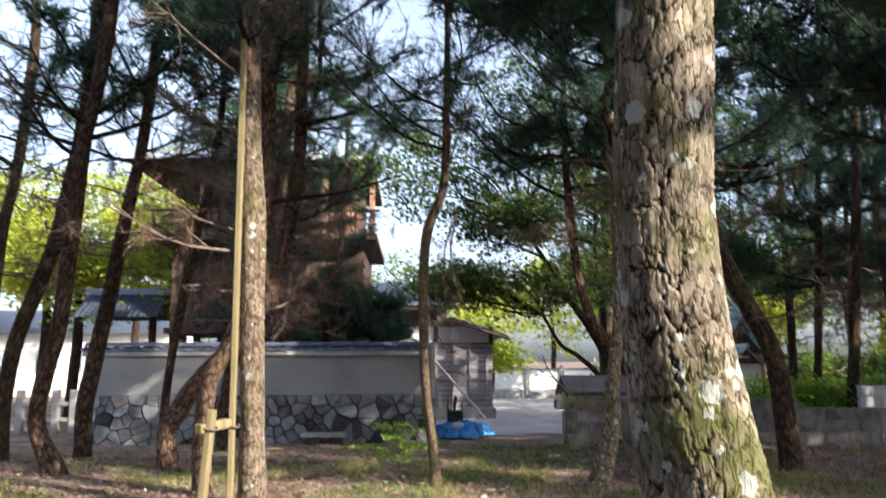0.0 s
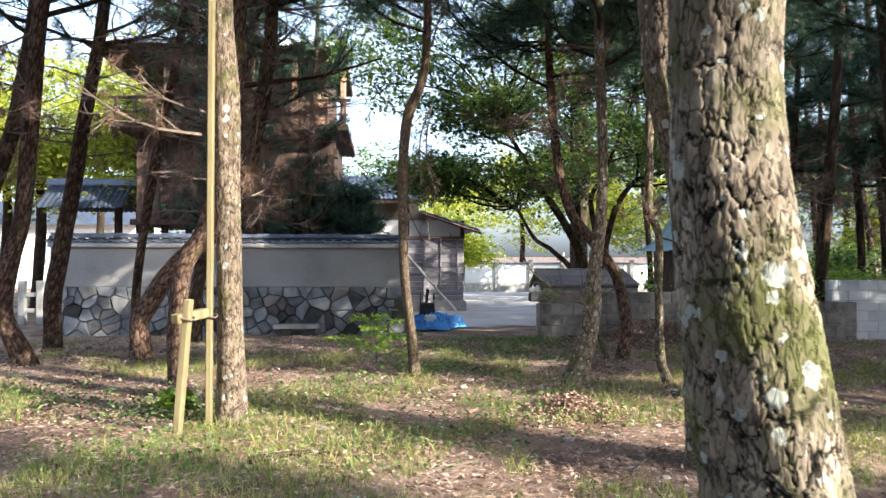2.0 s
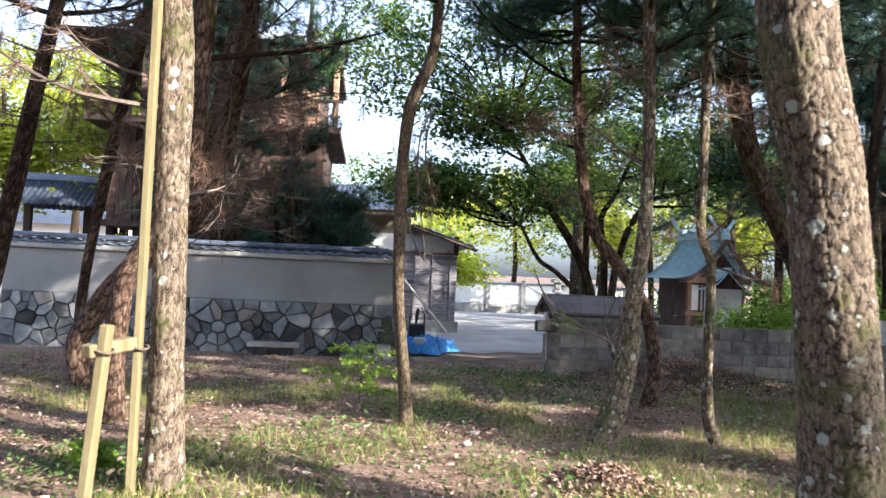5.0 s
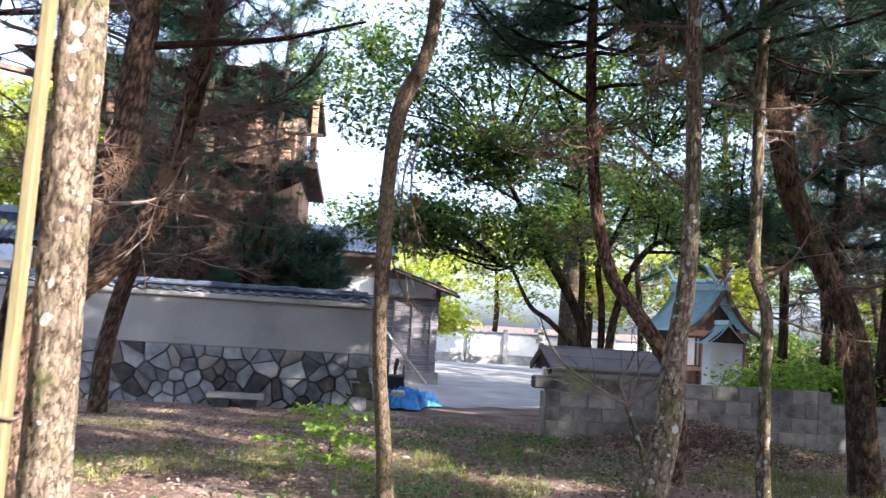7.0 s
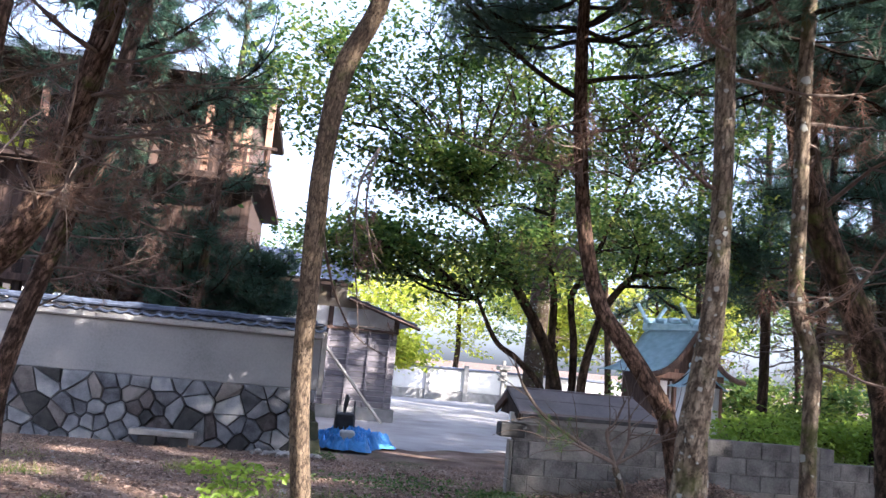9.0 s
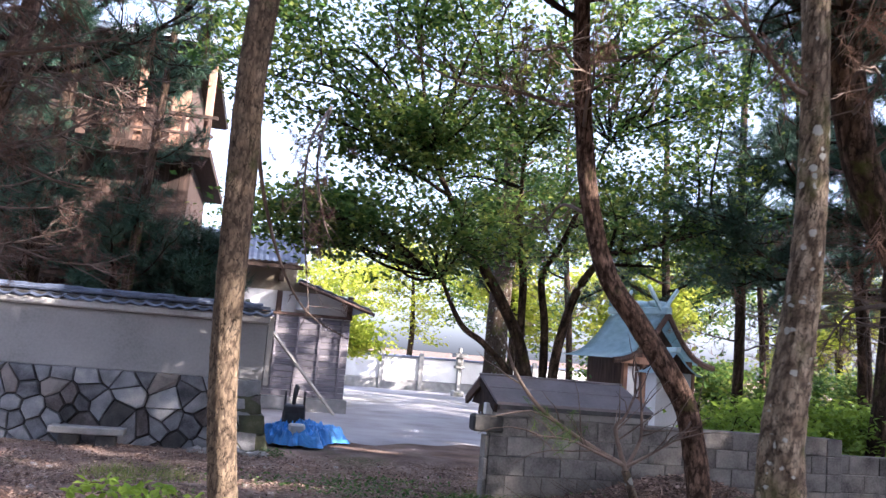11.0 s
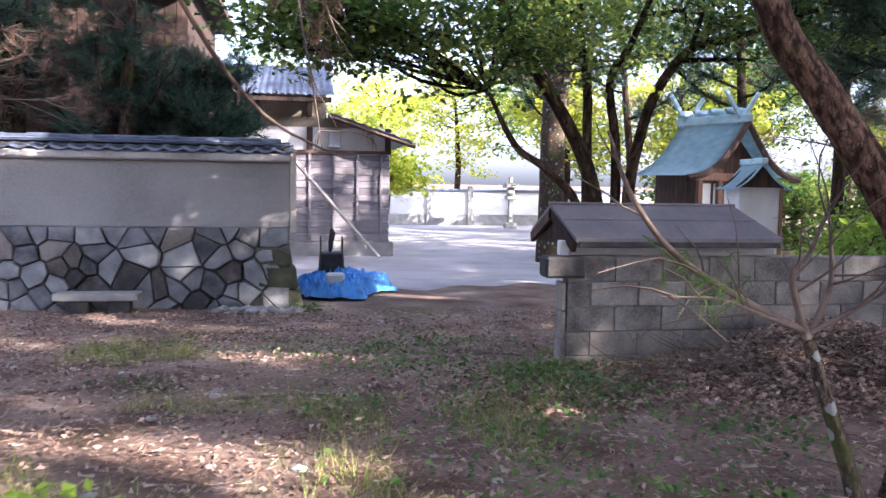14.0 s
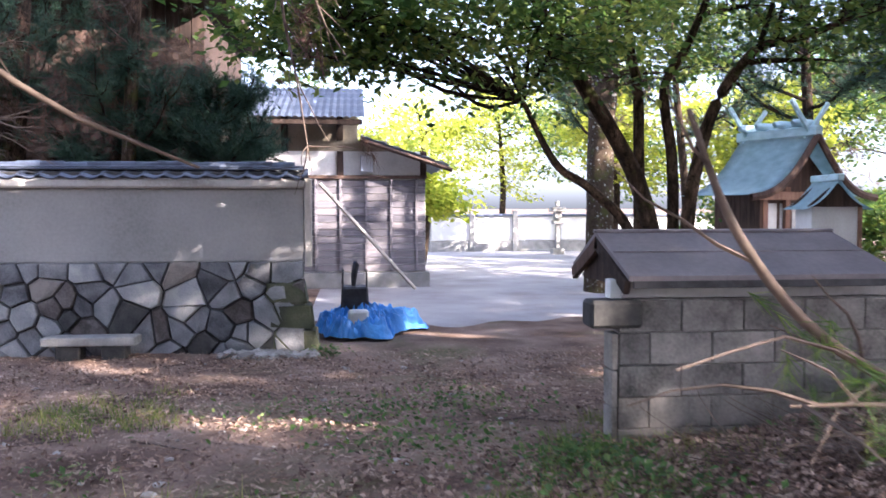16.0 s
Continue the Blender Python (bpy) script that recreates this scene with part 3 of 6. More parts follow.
def stone_bm(poly, y, r, gap=0.0105, deep=0.16):
    """One faced stone: the polygon drawn in by the joint, its edge rounded, its face uneven."""
    c = np.mean(poly, axis=0)
    bm = bmesh.new()
    rings = []
    proud = r.uniform(0.0, 0.045)
    tx, tz = r.normal() * 0.09, r.normal() * 0.09
    for inset, dy in ((gap, deep), (gap, 0.02), (gap + 0.005, 0.006 - proud), (gap + 0.019, -0.004 - proud)):
        ring = []
        for p in poly:
            v = np.array(p) - c
            ln = np.linalg.norm(v)
            q = c + v * max(0.25, (ln - inset * 1.35) / ln)
            lean = (tx * (q[0] - c[0]) + tz * (q[1] - c[1])) if dy < 0.05 else 0.0
            ring.append(bm.verts.new((q[0], y + dy + lean + r.normal() * 0.005, q[1])))
        rings.append(ring)
    n = len(poly)
    for a, b in zip(rings, rings[1:]):
        for k in range(n):
            bm.faces.new((a[k], a[(k + 1) % n], b[(k + 1) % n], b[k]))
    bm.faces.new(rings[-1])
    bmesh.ops.recalc_face_normals(bm, faces=list(bm.faces))
    return bm


def boundary_wall():
    r = np.random.default_rng(21)
    w = thing("wall_front", (-3.9, WY, -0.5), "grey plastered garden wall on a rough stone base with a tiled cap", "wall", kind="structure")
    part("core", box_bm(WX0 + 0.05, WX1 - 0.06, WY + 0.06, WY + 0.4, -0.75, 0.70, 0), STONE_DARK, w)
    part("plaster", box_bm(WX0, WX1, WY + 0.03, WY + 0.36, 0.69, 1.66, 0.02), PLASTER, w)
    part("cornice", box_bm(WX0 - 0.05, WX1 + 0.02, WY - 0.05, WY + 0.44, 1.66, 1.79, 0.025), CORNICE, w, "worn pale plaster cornice")
    part("end_post", box_bm(WX1 + 0.003, WX1 + 0.09, WY + 0.02, WY + 0.3, 0.62, 1.80, 0.01), PALE_WOOD, w, "white painted end board")
    seeds = []
    z0, z1 = -0.62, 0.70
    for row in range(5):
        n = 31
        for k in range(n):
            if r.random() < 0.2:
                continue
            seeds.append((WX0 + (k + 0.5 * (row % 2) + 0.2 + r.uniform(-0.48, 0.48)) * (WX1 - WX0) / n, z0 + (row + 0.5 + r.uniform(-0.45, 0.45)) * (z1 - z0) / 5))
    for poly in voronoi_cells(seeds, WX0, WX1, z0, z1):
        if len(poly) >= 3:
            kind = r.random()
            part("stone", stone_bm(poly, WY, r), STONE_DARK if kind < 0.07 else STONE_BROWN if kind < 0.22 else STONE, w)
    for x, z0, z1, lean in ((0.46, -0.62, -0.22, 0.13), (0.40, -0.21, 0.12, 0.10), (0.36, 0.13, 0.42, 0.06)):
        bm = box_bm(x - 0.42, x + 0.05 + lean, WY - 0.035, WY + 0.42, z0, z1, 0.025)
        for v in bm.verts:
            v.co += Vector((r.normal(), r.normal(), r.normal())) * 0.012
            if v.co.z > (z0 + z1) / 2 and v.co.x > x:
                v.co.x -= 0.035
        part("corner_stone", bm, STONE_MOSS, w, "dark mossy corner stone")
    return w


boundary_wall()


def wall_tiles():
    """Cap of the wall: curved eave tiles side by side on both faces, and a run of round ridge tiles."""
    cap = thing("tile_cap", (-3.9, WY + 0.2, 1.79), "blue-grey glazed tile cap along the plastered wall", "roof", kind="structure")
    part("bed", box_bm(WX0 - 0.06, WX1 + 0.0, WY + 0.02, WY + 0.38, 1.79, 1.87, 0.01), STONE_DARK, cap)
    for k, (w, z) in enumerate(((0.13, 1.905), (0.11, 1.935))):
        part("flat_course", box_bm(WX0 - 0.06, WX1, WY + 0.2 - w, WY + 0.2 + w, z, z + 0.024, 0.006), TILE, cap)
    n = 34
    step = (WX1 + 0.02 - WX0 + 0.1) / n
    V, F = [], []
    cols, thick = 9, 0.022
    for face in (0, 1):
        for k in range(2):
            for c in range(cols):
                u = c / (cols - 1)
                z = 0.018 * math.cos(u * 2 * math.pi) + (0.012 if u > 0.8 else 0)
                V.append((u * step * 1.04, (-0.27 if k == 0 else 0.02), z + (-0.075 if k == 0 else 0.02) - face * thick))
    for c in range(cols - 1):
        a, b = c, c + cols
        F.append((a, a + 1, b + 1, b))
        F.append((a + 2 * cols, b + 2 * cols, b + 1 + 2 * cols, a + 1 + 2 * cols))
        F.append((a, a + 2 * cols, a + 1 + 2 * cols, a + 1))
    me = mesh_np("tile", V, F, TILE, flat=False)
    r = np.random.default_rng(5)
    for side in (0, 1):
        for k in range(n):
            ob = part("tile", me, TILE)
            ob.matrix_basis = pose(WX0 - 0.08 + (k + (side == 1)) * step, WY + 0.2, 1.885 + r.normal() * 0.003, 0, 0, 180 * side + r.normal() * 0.8)
            under(ob, cap)
    v, f = sweep([(x, 0, 0) for x in np.linspace(0, 0.30, 3)], [0.042, 0.042, 0.047], 10)
    me = mesh_np("ridge_tile", v, f, TILE, flat=False)
    for k in range(29):
        ob = part("ridge_tile", me, TILE)
        ob.matrix_basis = pose(WX0 - 0.05 + k * 0.295, WY + 0.2, 1.975 + r.normal() * 0.004, 0, r.normal() * 0.6, 0)
        under(ob, cap)


wall_tiles()

# ---- trees: control rows x, y, z, radius ----
r_t = np.random.default_rng(11)


def pine(ctrl, material, label, sides=20, rows=90, seed=1, plate=0.07, depth=0.008, top=None, limbs=12, z0=3.6, reach=2.0, dead=6, tufts=40, per=22, width=0.005, length=0.13, category="pine tree", avoid=None, needles=True, high=14, tall=4.2, sprays=True):
    """A pine standing on the ground: trunk, limbs, crown; the last row is carried on upward to top."""
    C = [tuple(c) for c in ctrl]
    x, y, z, rad = C[0]
    g = ground_z(x, y)
    C.insert(0, (x + (x - C[1][0]) * 0.15, y, g - 0.12, rad * 1.45))
    if z > g + 0.25:
        C.insert(1, (x, y, g + 0.12, rad * 1.12))
    if top:
        lx, ly, lz, lr = C[-1]
        px, py = C[-2][0], C[-2][1]
        k = (top - lz)
        C.append((lx + (lx - px) * 0.5, ly + 0.02 * k, lz + k * 0.5, lr * 0.7))
        C.append((lx + (lx - px) * 0.3, ly + 0.05 * k, top, lr * 0.25))
    tree = thing("pine_tree", (x, y, g), label, category)
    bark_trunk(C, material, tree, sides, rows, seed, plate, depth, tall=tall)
    axis = spline(C, 60)
    pine_limbs(tree, axis, np.random.default_rng(seed + 100), limbs, z0, top or C[-1][2], reach, needles, None, tufts, dead, length, width, per, avoid=avoid, sprays=sprays)
    if high:
        pine_limbs(tree, axis, np.random.default_rng(seed + 500), high, max(5.6, z0), top, reach * 1.25, True, None, 30, 0, 0.24, 0.032, 11)
    return tree


def keep_view(p):
    """True for a limb end that would hang right before the walker's face."""
    return abs(p[0] - 0.1) < 1.3 and -1 < p[1] < 11.5 and p[2] < 3.9


M_CTRL = [(0.86, 2.08, 0.35, 0.178), (0.78, 2.08, 0.8, 0.166), (0.72, 2.08, 1.17, 0.156), (0.66, 2.08, 1.56, 0.138), (0.64, 2.08, 1.84, 0.126), (0.64, 2.08, 2.06, 0.126), (0.66, 2.08, 2.45, 0.124), (0.70, 2.1, 3.2, 0.118)]
pine(M_CTRL, BARK_MOSSY, "old pine trunk with thick plated bark, moss and pale lichen", 300, 1300, 3, 0.04, 0.012, 9, 12, 5.0, 2.6, 0, avoid=keep_view, tall=3.9)
pine([(2.2, 5.9, 0.1, 0.205), (2.15, 5.9, 0.91, 0.195), (2.03, 5.9, 2.0, 0.19), (1.84, 5.9, 3.08, 0.185)], BARK_GREY, "thick pine trunk with grey-brown plated bark leaning a little", 170, 760, 5, 0.042, 0.013, 9.5, 14, 4.6, 2.6, 3, tufts=50, avoid=keep_view, tall=3.0)
pine([(-1.43, 7.63, 0.05, 0.15), (-1.44, 7.63, 0.82, 0.118), (-1.46, 7.63, 1.82, 0.108), (-1.48, 7.63, 2.82, 0.102), (-1.54, 7.63, 3.82, 0.096)], BARK_GREY, "sunlit straight pine trunk tied to a tall yellow stake", 90, 480, 6, 0.045, 0.01, 9, 15, 4.0, 2.4, 9, tufts=50, avoid=keep_view)
slim_pine = pine([(0.25, 9.68, 0.13, 0.072), (0.21, 9.68, 0.55, 0.058), (0.13, 9.68, 1.26, 0.055), (0.11, 9.68, 2.06, 0.057), (0.11, 9.68, 2.54, 0.054), (0.16, 9.68, 3.05, 0.058), (0.33, 9.68, 3.5, 0.05), (0.38, 9.68, 4.08, 0.045)], BARK_SLIM, "slender bent pine trunk with scaly brown bark", 72, 560, 7, 0.022, 0.004, 8, 15, 3.9, 2.0, 9, tufts=50, avoid=keep_view)
pine([(1.97, 9.4, 0.05, 0.125), (2.1, 9.4, 0.34, 0.118), (2.22, 9.4, 0.9, 0.101), (2.23, 9.4, 1.23, 0.085), (2.31, 9.4, 1.89, 0.068), (2.33, 9.4, 2.59, 0.058), (2.31, 9.4, 3.36, 0.055), (2.29, 9.4, 4.01, 0.051)], BARK_PALE, "slim pale trunk spotted with grey lichen, curving from its base", 48, 320, 8, 0.04, 0.006, 7.5, 24, 3.5, 2.3, 5, tufts=55, avoid=keep_view)
pine([(3.14, 9.6, 0.05, 0.062), (3.06, 9.6, 0.33, 0.055), (3.04, 9.6, 1.09, 0.047), (3.04, 9.6, 1.69, 0.047), (2.93, 9.6, 2.02, 0.047), (2.93, 9.6, 2.59, 0.047), (2.93, 9.6, 3.25, 0.044), (2.95, 9.6, 4.16, 0.04)], BARK_PALE, "thin grey sapling trunk with a kink", 26, 200, 9, 0.035, 0.004, 7, 20, 3.4, 2.0, 5, tufts=55)
pine([(5.2, 11.6, 0.1, 0.165), (5.14, 11.6, 0.79, 0.149), (5.03, 11.6, 1.58, 0.144), (4.71, 11.6, 2.26, 0.133), (4.31, 11.6, 3.1, 0.128), (4.13, 11.6, 4.1, 0.117), (4.04, 11.6, 5.05, 0.112)], BARK_DARK, "dark leaning pine trunk in shade", 44, 260, 10, 0.05, 0.01, 10, 32, 3.3, 2.9, 9, tufts=55)
pine([(3.3, 11.9, 0.1, 0.1), (3.36, 11.9, 0.45, 0.088), (3.24, 11.9, 1.09, 0.083), (3.1, 11.9, 1.37, 0.085), (2.79, 11.9, 1.77, 0.08), (2.55, 11.9, 2.08, 0.072), (2.38, 11.9, 2.65, 0.065), (2.28, 11.9, 3.48, 0.059), (2.23, 11.9, 4.25, 0.055), (2.22, 11.9, 4.77, 0.05)], BARK_RED, "reddish pine trunk bowed in a long curve", 40, 300, 12, 0.035, 0.006, 8.5, 32, 3.8, 2.6, 5, tufts=55)
pine([(-4.9, 11.75, 0.1, 0.168), (-5.14, 11.75, 0.69, 0.123), (-5.06, 11.75, 1.37, 0.116), (-4.91, 11.75, 1.99, 0.109), (-4.82, 11.75, 3.18, 0.108), (-4.7, 11.75, 4.64, 0.106), (-4.55, 11.75, 5.48, 0.104), (-4.41, 11.75, 6.77, 0.095)], BARK_RED, "crooked red pine trunk near the wall", 36, 220, 13, 0.045, 0.008, 10, 13, 4.4, 2.4, 12, tufts=24, high=2)
pine([(-5.37, 14.0, 0.08, 0.156), (-5.37, 14.0, 0.8, 0.147), (-5.26, 14.0, 1.44, 0.139), (-5.08, 14.0, 2.46, 0.122), (-4.91, 14.0, 3.59, 0.112), (-4.65, 14.0, 5.05, 0.104), (-4.48, 14.0, 6.76, 0.096), (-4.43, 14.0, 7.79, 0.088)], BARK_RED, "slanting red pine trunk, sunlit low down", 32, 200, 14, 0.045, 0.008, 10.5, 13, 4.6, 2.4, 12, tufts=24, high=2)
pine([(-6.43, 13.5, 0.05, 0.132), (-6.43, 13.5, 1.0, 0.124), (-6.29, 13.5, 1.89, 0.122), (-5.99, 13.5, 2.79, 0.118), (-5.77, 13.5, 3.52, 0.115), (-5.49, 13.5, 5.11, 0.11), (-5.34, 13.5, 6.56, 0.105), (-5.3, 13.5, 7.55, 0.1)], BARK_DARK, "dark leaning pine trunk among others", 28, 160, 15, 0.05, 0.008, 10.5, 13, 4.6, 2.4, 10, tufts=24, high=2)
pine([(-8.62, 17.0, 0.44, 0.145), (-8.38, 17.0, 3.92, 0.126), (-8.14, 17.0, 5.44, 0.116), (-7.95, 17.0, 7.86, 0.106), (-7.97, 17.0, 9.1, 0.095)], BARK_DARK, "tall dark pine trunk by the wall's end", 24, 120, 16, 0.05, 0.008, 11.5, 14, 5.0, 2.6, 8, tufts=24, high=2)
lean_pine = pine([(-3.37, 12.0, 0.0, 0.15), (-3.46, 12.0, 0.49, 0.137), (-3.31, 12.0, 0.81, 0.138), (-3.01, 12.0, 1.26, 0.139), (-2.23, 12.0, 2.07, 0.127), (-1.99, 12.0, 2.66, 0.109), (-1.85, 12.0, 3.32, 0.103), (-1.73, 12.0, 4.05, 0.103), (-1.68, 12.0, 4.71, 0.097)], BARK_RED, "thick pine trunk leaning hard over, mossy at its base", 56, 320, 17, 0.04, 0.009, 9.5, 16, 4.2, 2.6, 30, tufts=40, high=7)
pine([(-3.87, 13.2, 0.0, 0.078), (-3.83, 13.2, 1.04, 0.069), (-3.72, 13.2, 1.9, 0.069), (-3.6, 13.2, 2.68, 0.075), (-3.43, 13.2, 3.64, 0.074), (-3.25, 13.2, 4.42, 0.07), (-3.12, 13.2, 5.56, 0.061)], BARK_RED, "thin slanting pine trunk with broken stubs", 24, 200, 18, 0.035, 0.005, 8.5, 14, 4.2, 2.2, 14, tufts=40, high=4)
back_pine = pine([(-2.43, 9.95, 0.0, 0.132), (-2.46, 9.95, 0.43, 0.118), (-2.44, 9.95, 0.87, 0.111), (-2.38, 9.95, 1.32, 0.104), (-2.12, 9.95, 1.83, 0.1), (-1.88, 9.95, 2.55, 0.105), (-1.83, 9.95, 3.22, 0.106), (-1.79, 9.95, 3.99, 0.101)], BARK_RED, "red-brown pine trunk standing behind a staked one", 50, 320, 19, 0.035, 0.009, 9, 16, 4.2, 2.4, 16, tufts=50, avoid=keep_view)
pine([(-3.8, 17.0, -0.2, 0.16), (-3.76, 17.0, 0.8, 0.14), (-3.5, 17.0, 2.0, 0.13), (-3.0, 17.0, 4.0, 0.12), (-2.7, 17.0, 6.0, 0.11)], BARK_RED, "dark pine trunk close before the stone wall base", 28, 140, 20, 0.06, 0.008, 10, 18, 3.6, 3.0, 26, tufts=40, high=6)


def bough(tree, ctrl, seed, twig=6, tuft=0.4, material=None, name="dead_branch"):
    """One long bare limb with a few twigs, some still holding brown needles."""
    r = np.random.default_rng(seed)
    L = spline(ctrl, 22)
    v, f = sweep(L[:, :3], L[:, 3], 7)
    part(name, mesh_np(name, v, f, material or TWIG, flat=False), None, tree)
    tw, dc, dd = [], [], []
    for _ in range(twig):
        k = r.integers(6, 21)
        w = L[-1, :3] - L[0, :3]
        w = w / np.linalg.norm(w) + r.normal(size=3) * 0.6
        P, R = limb(L[k, :3], w, r.uniform(0.2, 0.6), 0.006, r, 0.35, -0.05, 5)
        tw.append(sweep(P, R, 4))
        if r.random() < tuft:
            dc.append(P[-1])
            dd.append(np.array([0, 0, -0.9]) + r.normal(size=3) * 0.4)
    if tw:
        v, f = joined(tw)
        tagged(part("dead_spray", mesh_np("dead_spray", v, f, TWIG), None, tree), kind="stuff")
    if dc:
        v, f = needle_tufts(np.array(dc), np.array(dd), 60, 0.17, 0.004, r)
        tagged(part("dead_foliage", mesh_np("dead_foliage", v, f, NEEDLE_DEAD), None, tree, "brown dead hanging needles"), kind="stuff")


bough(back_pine, [(-1.83, 9.95, 3.40, 0.035), (-1.34, 9.92, 3.47, 0.028), (-0.8, 9.9, 3.55, 0.022), (-0.14, 9.85, 3.74, 0.010)], 1, 9, 0.5, BARK_RED)
bough(lean_pine, [(-1.95, 12.0, 3.12, 0.03), (-1.73, 11.98, 2.99, 0.022), (-1.3, 11.9, 3.05, 0.015), (-0.8, 11.85, 3.2, 0.006)], 2, 8, 0.3)
bough(lean_pine, [(-1.98, 12.0, 2.7, 0.02), (-1.9, 11.8, 2.85, 0.015), (-1.8, 11.6, 3.2, 0.01), (-1.78, 11.5, 3.5, 0.004)], 3, 5, 0.2)
bough(slim_pine, [(0.12, 9.72, 2.62, 0.012), (0.16, 10.6, 2.25, 0.011), (0.32, 11.2, 1.85, 0.008), (0.52, 11.6, 1.6, 0.006), (0.79, 11.75, 1.47, 0.003)], 4, 1, 0.0)

pine([(6.9, 9.6, 0.0, 0.17), (6.8, 9.6, 2.5, 0.15), (6.5, 9.7, 5.5, 0.12)], BARK_DARK, "dark dense pine at the side of the path", 24, 90, 23, 0.06, 0.008, 10.5, 22, 3.6, 3.0, 5, tufts=45, width=0.008, high=4)
# added just out of view; its dense high crown keeps sun off the plastered wall
pine([(8.3, 13.1, 0.0, 0.16), (8.2, 13.1, 2.5, 0.14), (8.0, 13.2, 5.5, 0.12)], BARK_DARK, "tall dark pine out of view, added to shade the plastered wall", 20, 80, 24, 0.06, 0.008, 11, 16, 4.6, 2.8, 4, tufts=45, width=0.009, high=20)

# ---- small roofed block enclosure and block wall ----
BY = 15.0


def block_me(w, h, d, name="block"):
    bm = box_bm(-w / 2, w / 2, 0, d, 0, h, 0.005)
    me = bpy.data.meshes.new(name)
    bm.to_mesh(me)
    bm.free()
    return me


def block_run(wall, x0, x1, y, z0, courses, material, r, height=0.2, bw=0.4):
    mesh = block_me(bw - 0.007, height - 0.007, 0.14)
    mesh.materials.append(material)
    half = block_me(bw / 2 - 0.007, height - 0.007, 0.14)
    half.materials.append(material)
    for c in range(courses):
        x = x0
        first = c % 2 == 1
        while x < x1 - 0.05:
            w = bw / 2 if first or x1 - x < bw * 0.9 else bw
            first = False
            ob = part("block", mesh if w == bw else half, material)
            ob.matrix_basis = pose(x + w / 2, y + r.normal() * 0.004, z0 + c * height, 0, 0, r.normal() * 0.4)
            under(ob, wall)
            x += w


def block_walls():
    r = np.random.default_rng(31)
    w = thing("wall_block", (5, BY, -0.1), "weathered concrete block wall with dark stains, in shade", "wall", kind="structure")
    part("mortar", box_bm(2.71, 6.78, BY + 0.012, BY + 0.13, -0.3, 0.83, 0), BLOCK_DARK, w)
    block_run(w, 2.70, 6.8, BY, -0.17, 2, BLOCK_TAN, r)
    block_run(w, 2.70, 6.8, BY - 0.012, 0.23, 3, BLOCK, r)
    part("mortar", box_bm(6.815, 8.5, BY + 0.012, BY + 0.13, -0.3, 0.65, 0), BLOCK_DARK, w)
    block_run(w, 6.8, 8.5, BY, -0.17, 4, BLOCK, r, 0.205)
    for k in range(4):
        part("end_block", box_bm(2.655, 2.694, BY - 0.018, BY + 0.15, -0.29 + k * 0.23, -0.068 + k * 0.23, 0.006), BLOCK_TAN, w)
    g = thing("wall_grey", (10.5, 15.8, -0.1), "tall pale grey concrete block wall", "wall", kind="structure")
    part("mortar", box_bm(8.52, 13.9, 15.82, 15.93, -0.3, 1.03, 0), BLOCK_DARK, g)
    block_run(g, 8.5, 13.9, 15.8, -0.17, 6, BLOCK_PALE, r)


block_walls()


